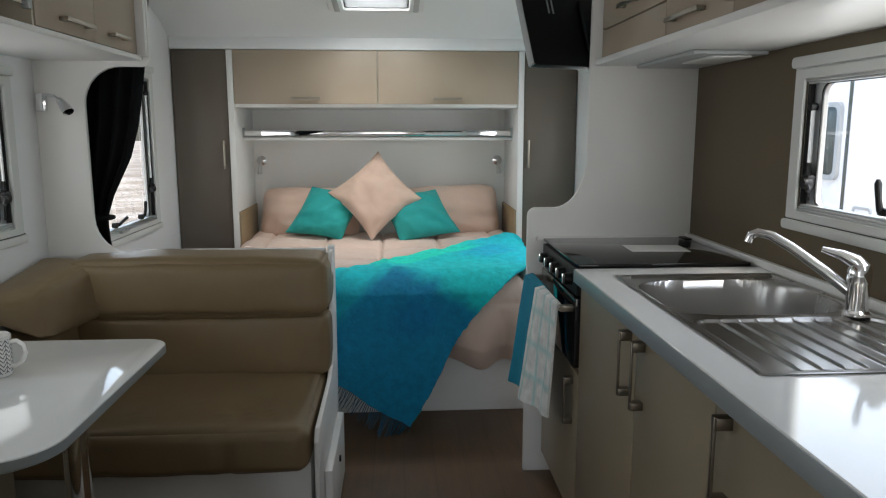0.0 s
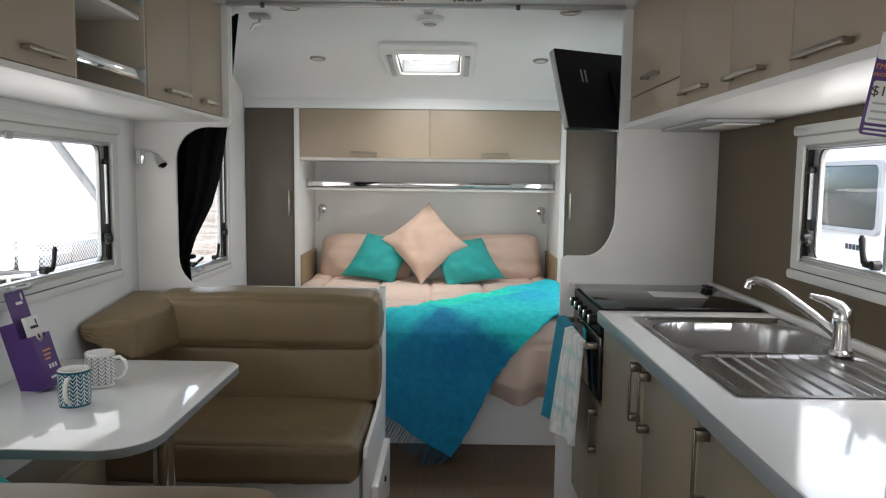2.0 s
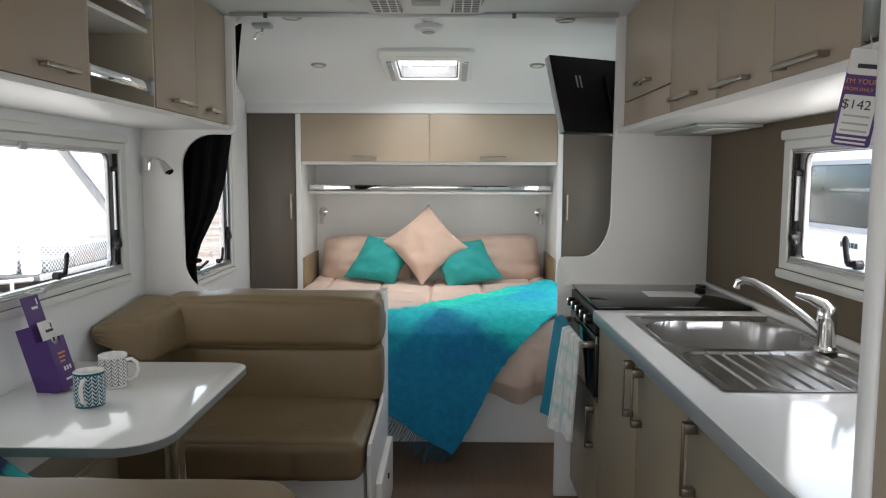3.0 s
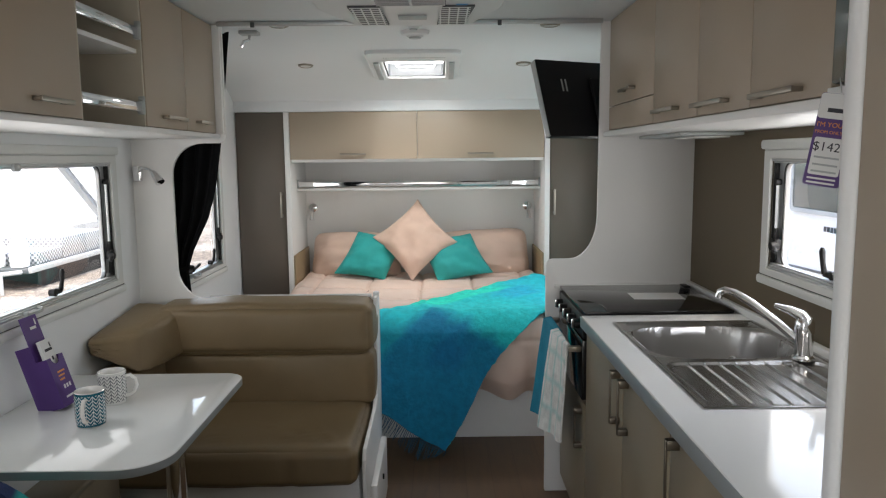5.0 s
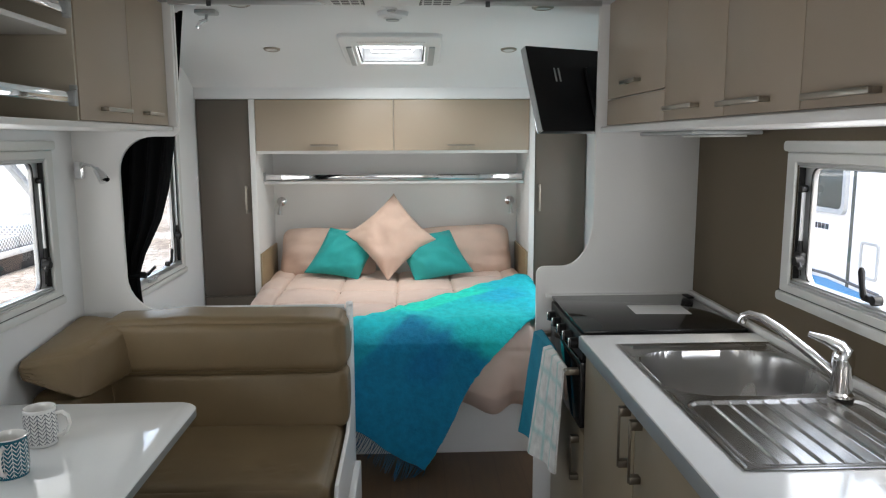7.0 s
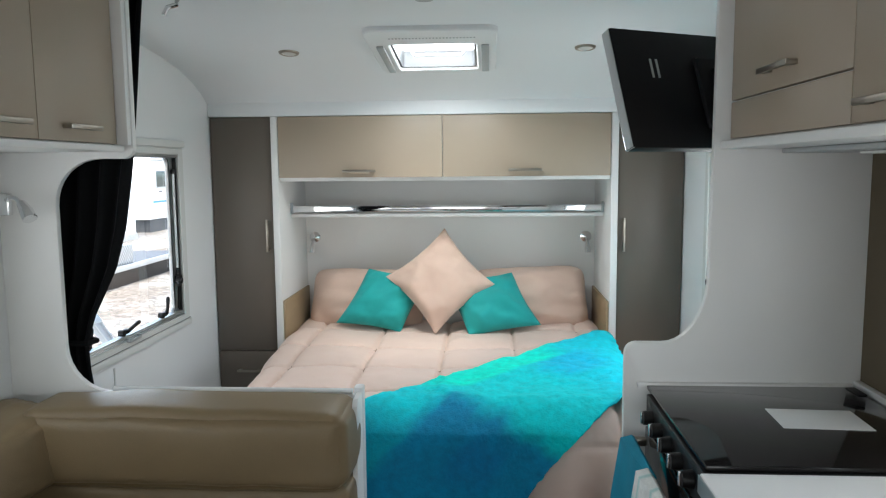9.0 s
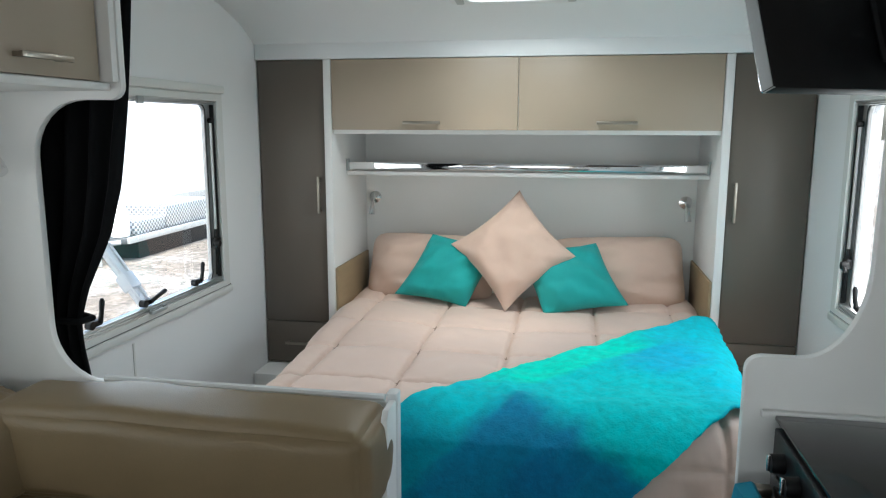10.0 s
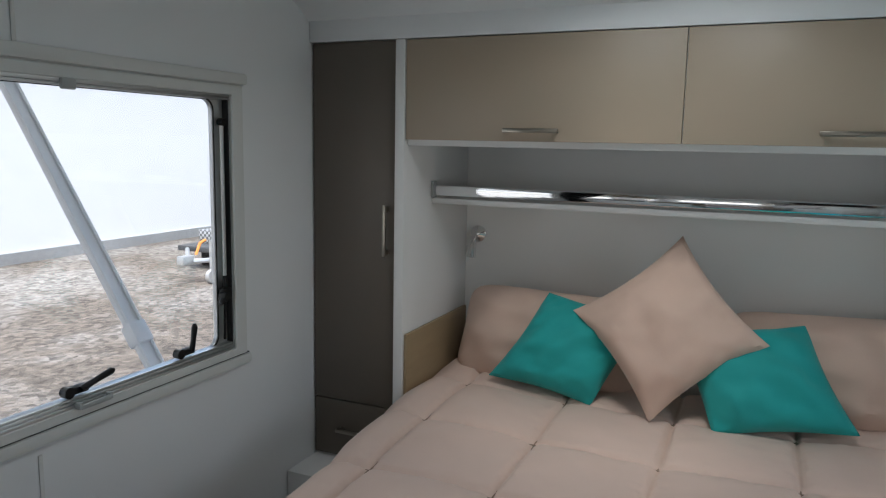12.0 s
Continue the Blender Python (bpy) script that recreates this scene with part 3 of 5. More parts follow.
    part("pivot", lathe([(0, -0.010), (0.010, -0.009), (0.011, 0.0), (0.010, 0.009), (0, 0.010)], (xw + s * 0.002, sy, z1 - 0.072), 12, Matrix.Rotation(radians(90), 4, "Y")), BLACK, st, "black stay pivot")
    zk = z0 + 0.23 * (z1 - z0)
    knob = joined(tube([(xw + s * 0.003, sy, zk + 0.05), (xw + s * 0.003, sy, zk + 0.01)], [0.006, 0.009], 10), box(xw - 0.010, xw + 0.012, sy - 0.022, sy + 0.014, zk - 0.018, zk + 0.018, 0.006), lathe([(0, -0.012), (0.013, -0.011), (0.015, 0.0), (0.013, 0.011), (0, 0.012)], (xw - s * 0.012, sy - 0.02, zk - 0.004), 12, Matrix.Rotation(radians(90), 4, "Y")), tube([(xw - s * 0.014, sy - 0.022, zk - 0.004), (xw - s * 0.016, sy - 0.042, zk - 0.022)], [0.009, 0.006], 8))
    part("knob", knob, BLACK, st, "black clamp knob")
    part("lower_rod", tube([(xw + s * 0.004, sy, zk - 0.016), (xw + s * 0.006, sy - 0.002, z0 + 0.03)], 0.004, 8), BLACK, st, "dark lower rod")
    return win


window("window_1", XL, -1, WIN_L, "hinged caravan window beside the dinette", [(1.55, True), (2.0, True)])
window("window_2", XL, -1, WIN_B, "hinged caravan window beside the bed", [(3.04, True), (3.31, False), (3.64, True)])
window("window_3", XR, 1, WIN_R, "hinged kitchen window with a rounded pale frame", [(1.56, True), (1.0, True)], rounded=0.03)
structure("wall_lining", wall_x(1.145, XR - 0.0005, 2.634, 4.718, 0.001, 1.985, [WIN_C]), WHITE_WALL, "white inner lining of the bedroom side wall", "wall")
window("window_4", 1.145, 1, WIN_C, "hinged caravan window on the far side of the bed", [(3.31, False), (3.64, True)])


# ---- handles ----
def bar_handle(parent, x, y0, y1, z, out):
    """A flat brushed bar on two feet, along y on a face across x; out is the way it stands off."""
    h = part("handle", joined(box(*sorted((x + out * 0.018, x + out * 0.026)), y0, y1, z - 0.006, z + 0.006, 0.002), box(*sorted((x, x + out * 0.02)), y0 + 0.004, y0 + 0.026, z - 0.005, z + 0.005, 0.001), box(*sorted((x, x + out * 0.02)), y1 - 0.026, y1 - 0.004, z - 0.005, z + 0.005, 0.001)), NICKEL, parent, "brushed nickel bar handle")
    return h


def cupboard_door(parent, x, y0, y1, z0, z1, material, out, handle=None, t=0.016):
    """A flush laminate door on a face across x."""
    d = part("door", box(*sorted((x, x - out * t)), y0 + 0.0012, y1 - 0.0012, z0 + 0.0015, z1 - 0.0015, 0.0012), material, parent)
    if handle:
        bar_handle(d, x, handle[0], handle[1], handle[2], out)
    return d


# ---- left overhead cupboards ----
Z0 = 1.538
oh_l = thing("overhead_cupboard", "taupe overhead cupboards with an open shelf above the dinette", "cupboard", (XL, 1.6, Z0))
part("body", joined(box(XL + 0.002, -0.768, 0.30, 2.638, Z0 - 0.004, Z0 + 0.012, 0.002), box(XL + 0.002, -0.792, 0.30, 1.488, Z0 + 0.012, 1.985, 0), box(XL + 0.002, -0.792, 1.902, 2.615, Z0 + 0.012, 1.985, 0), box(XL + 0.002, XL + 0.016, 1.488, 1.902, Z0 + 0.012, 1.985, 0)), WHITE_LAM, oh_l, "white cupboard carcass")
part("end_panel", box(-1.10, -0.748, 2.618, 2.639, Z0 + 0.013, 1.986, 0.004), WHITE_LAM, oh_l, "white end panel")
for bx in ((XL + 0.017, -0.778, 1.4885, 1.497), (XL + 0.017, -0.778, 1.893, 1.9015), (XL + 0.017, XL + 0.022, 1.4975, 1.8925)):
    part("niche_lining", box(*bx, Z0 + 0.013, 1.985, 0), NICHE, oh_l, "taupe shelf lining coloured paler as if lit")
part("shelf", box(XL + 0.023, -0.79, 1.4975, 1.8925, 1.772, 1.786, 0.002), WHITE_LAM, oh_l, "white inner shelf")
for z in (1.61, 1.835):
    rl = part("rail", box(-0.787, -0.777, 1.498, 1.884, z - 0.015, z + 0.015, 0.004), CHROME, oh_l, "chrome shelf rail")
    part("bracket", joined(box(-0.792, -0.772, 1.872, 1.8925, z - 0.022, z + 0.020, 0.004), box(-0.792, -0.772, 1.884, 1.8925, z + 0.018, z + 0.034, 0.003)), GREY_PL, rl, "grey rail end bracket")
for a, b, h in ((2.268, 2.612, (2.36, 2.50, 1.588)), (1.904, 2.268, (2.03, 2.215, 1.588)), (1.118, 1.487, (1.255, 1.405, 1.588)), (0.72, 1.118, None), (0.31, 0.72, None)):
    if h:
        cupboard_door(oh_l, -0.775, a, b, Z0 + 0.014, 1.983, TAUPE, 1, h)
    else:
        cupboard_door(oh_l, -0.775, a, b, Z0 + 0.014, 1.70, TAUPE, 1)
        cupboard_door(oh_l, -0.775, a, b, 1.703, 1.983, TAUPE, 1, (b - 0.26, b - 0.10, 1.66 + 0.08))

# ---- right overhead cupboards ----
oh_r = thing("overhead_cupboard", "taupe overhead cupboards above the kitchen bench", "cupboard", (XR, 1.6, Z0))
part("body", joined(box(0.806, XR - 0.008, 0.60, 2.607, Z0 - 0.014, Z0 + 0.006, 0.003), box(0.843, XR - 0.008, 0.90, 2.607, Z0 + 0.006, 1.985, 0)), WHITE_LAM, oh_r, "white cupboard carcass")
cupboard_door(oh_r, 0.826, 1.98, 2.592, 1.642, 1.983, TAUPE, -1, (2.20, 2.36, 1.685))
cupboard_door(oh_r, 0.826, 1.98, 2.592, Z0 + 0.010, 1.640, TAUPE, -1)
cupboard_door(oh_r, 0.826, 1.578, 1.98, Z0 + 0.010, 1.983, TAUPE, -1, (1.72, 1.93, 1.582))
cupboard_door(oh_r, 0.826, 1.243, 1.578, Z0 + 0.010, 1.983, TAUPE, -1, (1.355, 1.57, 1.576))
cupboard_door(oh_r, 0.826, 0.903, 1.243, Z0 + 0.010, 1.983, TAUPE, -1, (1.00, 1.20, 1.57))
hood = thing("range_hood", "slim grey range hood under the overhead cupboard", "range hood", (0.99, 2.3, Z0 - 0.03))
part("body", box(0.94, 1.16, 2.06, 2.56, Z0 - 0.027, Z0 - 0.0145, 0.005), GREY_PL, hood, "grey hood underside")
part("lamp_cover", box(1.0, 1.12, 2.08, 2.30, Z0 - 0.034, Z0 - 0.0275, 0.003), LED_OFF, hood, "frosted hood lamp cover")
mw = thing("microwave", "dark grey microwave above the bench end", "microwave", (0.98, 0.75, 1.56))
part("body", box(0.84, 1.17, 0.612, 0.885, 1.562, 1.93, 0.008), BLACK, mw, "black microwave case")
part("door", box(0.812, 0.839, 0.615, 0.882, 1.565, 1.925, 0.006), DARK_GREY, mw, "dark grey glass door")
tagged(part("cupboard_shelf", box(0.815, XR - 0.008, 0.607, 0.897, 1.5445, 1.5605, 0.002), WHITE_LAM), "white shelf under the microwave", "shelf")

# ---- tall cupboard at the end of the bench ----
tall = thing("tall_cupboard", "tall taupe cupboard with a rounded white corner post", "cupboard", (0.9, 0.1, 0))
part("body", box(0.7105, XR - 0.002, -0.85, 0.595, 0.0, 1.985, 0.002), WHITE_LAM, tall, "white carcass")
part("corner_post", prism(rrect(0.674, 0.7095, 0.558, 0.597, 0.016), "z", 0.0, 1.985, 0), WHITE_PL, tall, "rounded white corner post")
part("door", box(0.683, 0.7095, -0.1, 0.556, 0.05, 1.96, 0.002), TAUPE, tall)
part("door", box(0.672, 0.699, -0.84, -0.105, 0.05, 1.96, 0.002), TAUPE, tall)

# ---- kitchen bench ----
FX = 0.637
bench = thing("kitchen_base_cupboard", "taupe kitchen base cupboards with square nickel handles", "cupboard", (0.9, 1.3, 0))
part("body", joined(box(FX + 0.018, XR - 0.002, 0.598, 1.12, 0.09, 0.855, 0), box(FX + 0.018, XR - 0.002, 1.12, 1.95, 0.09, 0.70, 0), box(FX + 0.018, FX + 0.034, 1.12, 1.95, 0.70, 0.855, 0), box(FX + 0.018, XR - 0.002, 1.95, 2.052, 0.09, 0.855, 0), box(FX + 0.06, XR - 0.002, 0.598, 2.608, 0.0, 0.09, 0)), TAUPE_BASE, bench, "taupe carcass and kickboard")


def d_handle(parent, x, y, z0, z1):
    """An upright bar handle with broad square feet."""
    h = part("handle", joined(box(x - 0.030, x - 0.024, y - 0.004, y + 0.004, z0, z1, 0.0015), box(x - 0.028, x, y - 0.011, y + 0.011, z1 - 0.022, z1, 0.002), box(x - 0.028, x, y - 0.011, y + 0.011, z0, z0 + 0.018, 0.002)), BRONZE, parent, "square bronze-toned handle")
    return h


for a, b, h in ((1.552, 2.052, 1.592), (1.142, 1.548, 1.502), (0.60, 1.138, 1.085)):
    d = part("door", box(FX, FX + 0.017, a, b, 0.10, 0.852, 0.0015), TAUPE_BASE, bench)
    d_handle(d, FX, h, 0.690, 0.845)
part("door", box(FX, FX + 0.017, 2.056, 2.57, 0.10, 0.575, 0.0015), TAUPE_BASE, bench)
d_handle(bench.children[-1], FX, 2.12, 0.40, 0.55)


def sink_hole_top():
    """The bench top as a slab with a rectangular cut-out for the sink."""
    outer = rrect(0.617, XR - 0.007, 0.599, 2.057, 0.004, 2)
    inner = rrect(0.72, 1.15, 1.13, 1.93, 0.01, 2)
    return ring("z", 0.864, 0.900, outer, inner, 0.002)


top = thing("worktop", "white gloss laminate kitchen worktop with a grey edge", "worktop", (0.9, 1.3, 0.86))
part("slab", sink_hole_top(), BENCH_TOP, top, "white gloss top")
part("edge_strip", box(0.6145, 0.6165, 0.60, 2.057, 0.862, 0.898, 0.0008), EDGE_GREY, top, "grey edge strip")
part("upstand", joined(box(XR - 0.026, XR - 0.0065, 0.60, 2.606, 0.9005, 0.924, 0.004), box(0.61, XR - 0.027, 2.592, 2.608, 0.9005, 0.915, 0.003)), WHITE_LAM, top, "white upstand strip")

# ---- sink ----
sink = thing("sink", "stainless steel sink with a ribbed drainer", "sink", (0.93, 1.5, 0.9))


def sink_surface(a, b):
    x, y = 0.70 + 0.462 * a, 1.112 + 0.834 * b
    z = 0.9035
    rim = min(x - 0.70, 1.162 - x, y - 1.112, 1.946 - y)
    z -= 0.0025 * min(1.0, max(0.0, (rim - 0.008) / 0.006))
    # a raised bead along the far edge
    if 0.735 < x < 1.13:
        z += 0.006 * math.exp(-((y - 1.912) / 0.008) ** 2)
    # steep-sided rounded bowl, with a soft lip
    qx, qy = (x - 0.925) / 0.205, (y - 1.69) / 0.180
    q = (abs(qx) ** 3.6 + abs(qy) ** 3.6) ** (1 / 3.6)
    if q < 1.03:
        t = min(1.0, max(0.0, (1.03 - q) / 0.14))
        z -= 0.150 * math.sin(t * 1.5708) ** 1.3 + 0.008 * max(0.0, 1 - q)
    # a sunken drainer with narrow ribs that run towards the bench end
    cx, cy = 0.93, 1.305
    dx, dy = max(0.0, abs(x - cx) - 0.165), max(0.0, abs(y - cy) - 0.125)
    d = 0.045 - math.hypot(dx, dy)
    f = min(1.0, max(0.0, d / 0.014))
    if f > 0:
        z -= 0.006 * f
        g = min(1.0, max(0.0, d / 0.03))
        ph = ((x - 0.765) / 0.0415) % 1.0
        r = max(0.0, 1 - abs(ph - 0.5) / 0.13)
        if 0.765 < x < 1.10:
            z += 0.0045 * g * (r * r * (3 - 2 * r))
    return (x, y, z)


part("basin", sheet(sink_surface, 230, 210), STEEL, sink, "brushed steel bowl and drainer", sharp=60)
part("plug_hole", lathe([(0, 0), (0.03, 0), (0.038, 0.003), (0.04, 0.0)], (0.915, 1.70, 0.7355), 24), CHROME, sink, "chrome waste")
tap = thing("mixer_tap", "chrome single-lever kitchen mixer tap", "tap", (1.10, 1.485, 0.9))
part("body", lathe([(0, 0.0), (0.029, 0.0), (0.029, 0.007), (0.0235, 0.012), (0.0225, 0.07), (0.0245, 0.073), (0.0245, 0.100), (0.019, 0.112), (0, 0.115)], (1.10, 1.485, 0.902), 26), CHROME, tap)
part("spout", tube([(1.095, 1.49, 0.945), (1.05, 1.532, 0.99), (1.00, 1.585, 1.035), (0.965, 1.617, 1.060), (0.945, 1.636, 1.064), (0.934, 1.646, 1.056), (0.931, 1.649, 1.040)], [0.013, 0.0125, 0.0115, 0.011, 0.011, 0.011, 0.011], 14), CHROME, tap)
part("lever", tube([(1.104, 1.483, 1.003), (1.092, 1.491, 1.020), (1.068, 1.507, 1.032), (1.037, 1.528, 1.041)], [0.019, 0.0165, 0.011, 0.006], 12), CHROME, tap)

# ---- cooker ----
cooker = thing("cooker", "black glass cooktop over a built-in black oven", "cooker", (0.9, 2.33, 0.6))
part("cooktop", box(0.632, 1.152, 2.066, 2.588, 0.9005, 0.911, 0.003), BLACK_GLASS, cooker, "black glass cooktop lid")
part("hinge", box(1.125, 1.15, 2.50, 2.565, 0.9115, 0.918, 0.003), BLACK, cooker, "black lid hinge")
part("body", box(FX + 0.012, XR - 0.03, 2.062, 2.588, 0.59, 0.899, 0.002), BLACK, cooker, "black oven case")
part("control_panel", box(FX - 0.010, FX + 0.011, 2.066, 2.565, 0.815, 0.895, 0.003), BLACK, cooker, "black control panel")
for k in range(5):
    yk = 2.13 + k * 0.09
    kn = part("knob", lathe([(0, -0.011), (0.019, -0.011), (0.017, 0.012), (0, 0.013)], (FX - 0.022, yk, 0.856), 18, Matrix.Rotation(radians(-90), 4, "Y")), BLACK, cooker, "black control knob")
    part("pointer", box(FX - 0.040, FX - 0.034, yk - 0.004, yk + 0.004, 0.842, 0.872, 0.001), CHROME, kn, "silver pointer")
dr = part("oven_door", box(FX - 0.012, FX + 0.011, 2.066, 2.565, 0.594, 0.810, 0.004), BLACK_GLASS, cooker, "black glass oven door")
part("handle", joined(tube([(FX - 0.05, 2.075, 0.775), (FX - 0.05, 2.555, 0.775)], 0.009, 12), box(FX - 0.055, FX - 0.013, 2.078, 2.10, 0.765, 0.785, 0.003), box(FX - 0.055, FX - 0.013, 2.532, 2.554, 0.765, 0.785, 0.003)), NICKEL, dr, "brushed metal oven handle")
note = tagged(part("paper_note", posed(box(-0.095, 0.095, -0.065, 0.065, 0, 0.001, 0), pose(0.958, 2.335, 0.9115, 0, 0, -3)), PAPER), "white paper notice lying on the cooktop", "paper")


def hung_towel(y0, y1, zlow0, zlow1, x, seed):
    """A towel folded over the oven handle, its front hanging in soft folds."""
    def fn(a, b):
        y = y0 + (y1 - y0) * a
        low = zlow0 + (zlow1 - zlow0) * a
        wav = 0.008 * math.sin(a * 9 + seed) * b + 0.006 * noise.noise(Vector((a * 3, b * 2, seed)))
        spread = 1 + 0.16 * b
        yy = (y0 + y1) / 2 + (y - (y0 + y1) / 2) * spread + 0.02 * b
        if b < 0.12:
            t = b / 0.12 * 1.57
            return (x + 0.013 * math.cos(t) - 0.004, yy, 0.776 + 0.016 * math.sin(t + 0.2))
        t = (b - 0.12) / 0.88
        return (x - 0.008 - 0.012 * t - (0.02 + 0.035 * t) * a + wav, yy, 0.790 + (low - 0.790) * t)
    return sheet(fn, 26, 30, 0.007, True)


TOWEL_W = banded("white_check_towel", [(0, a - 0.025, a + 0.025, 1, -1, 2, (0.42, 0.62, 0.60)) for a in (0.22, 0.55, 0.85)] + [(1, b - 0.02, b + 0.02, 0, -1, 2, (0.45, 0.64, 0.62)) for b in (0.3, 0.55, 0.8)], (0.74, 0.75, 0.73), 0.95)
tagged(part("towel", hung_towel(2.30, 2.54, 0.40, 0.375, FX - 0.05, 1.0), TOWEL_T), "deep teal terry towel hung over the oven handle", "towel", "towels on the oven")
tagged(part("towel", hung_towel(2.10, 2.33, 0.425, 0.395, FX - 0.055, 4.0), TOWEL_W), "white check tea towel hung over the oven handle", "towel", "towels on the oven")

# ---- price tag hung at the end of the overhead cupboard ----
tag = thing("price_tag", "purple and white price card hung from the overhead cupboard", "price tag", (0.84, 0.965, 1.55))
TM = pose(0.778, 0.809, 1.465, 90, 0, -27) @ pose(0, 0, 0, 0, 0, -9) @ Matrix.Diagonal((0.86, 0.86, 0.86, 1))
part("card", posed(prism(rrect(-0.032, 0.032, -0.085, 0.092, 0.006, 3), "z", -0.0006, 0.0006, 0), TM), PURPLE, tag, "purple card")
part("header", posed(prism(rrect(-0.0318, 0.0318, 0.044, 0.0915, 0.006, 3), "z", 0.0008, 0.0014, 0), TM), PAPER, tag, "white header panel")
part("price_panel", posed(prism(rrect(-0.027, 0.027, -0.064, 0.008, 0.004, 3), "z", 0.0008, 0.0014, 0), TM), PAPER, tag, "white price panel")
part("logo_bar", posed(joined(box(-0.016, 0.018, 0.056, 0.064, 0.0016, 0.0020, 0), box(0.019, 0.026, 0.062, 0.082, 0.0016, 0.0020, 0.0)), TM), INK, tag, "dark logo shape")
text_mesh("I'M YOURS", 0.0125, TM @ pose(0, 0.032, 0.0016), ORANGE, tag)
text_mesh("FROM ONLY", 0.0085, TM @ pose(-0.006, 0.018, 0.0016), ORANGE, tag)
text_mesh("$142", 0.024, TM @ pose(-0.004, -0.010, 0.0020), INK, tag)
for z in (-0.030, -0.044, -0.057):
    part("print_bar", posed(box(-0.022, 0.022, z - 0.0018, z + 0.0018, 0.0016, 0.0020, 0), TM), GREY_PL, tag, "grey line of small print")
for z in (-0.071, -0.079):
    part("print_bar", posed(box(-0.026, 0.024, z - 0.0018, z + 0.0018, 0.0008, 0.0012, 0), TM), PAPER, tag, "white line of small print")
part("string", tube([TM @ Vector((0, 0.086, 0.001)), TM @ Vector((0, 0.095, 0.002)), (0.809, 0.845, 1.5720)], 0.001, 6), WHITE_PL, tag, "white hanging string")


# ---- dinette ----
def seat_pad(x0, x1, y0, y1, z0, z1, flip):
    """A long seat pad with one drawn-in seam across its front and short pulls in the top."""
    bm = padded(x0, x1, y0, y1, z0, z1, 0.034, 0.010, 60, 1)
    front = y0 if not flip else y1
    for v in bm.verts:
        near = max(0.0, 1 - abs(v.co.y - front) / 0.26)
        d = math.exp(-((v.co.x + 0.395 - 0.03 * (1 - near)) / 0.009) ** 2) * min(1, near * 2.5)
        w = math.exp(-((v.co.x + 0.395) / 0.05) ** 2) * min(1, near * 2.5)
        c = Vector((v.co.x, (y0 + y1) / 2, (z0 + z1) / 2))
        v.co = v.co.lerp(c, 0.035 * d + 0.015 * w)
        v.co.z += 0.004 * noise.noise(Vector((v.co.x * 9, v.co.y * 4, 0))) + 0.006 * (noise.noise(Vector((v.co.x * 26 + v.co.y * 9, v.co.y * 7, 4))) > 0.28) * near * (1 - near) * 2
    return bm


def creased(bm, seed):
    """Small puckers and pulls in stretched upholstery, strongest towards its ends."""
    xs = [v.co.x for v in bm.verts]
    lo, hi = min(xs), max(xs)
    for v in bm.verts:
        e = math.exp(-((hi - v.co.x) / 0.05) ** 2) + 0.5 * math.exp(-((v.co.x - lo) / 0.08) ** 2)
        v.co.y += 0.006 * e * noise.noise(Vector((v.co.x * 12, seed, v.co.z * 45)))
        v.co.z += 0.004 * noise.noise(Vector((v.co.x * 5, seed + 3, v.co.y * 6)))
        v.co.y += 0.005 * noise.noise(Vector((v.co.x * 6, seed + 5, v.co.z * 7)))
    return bm


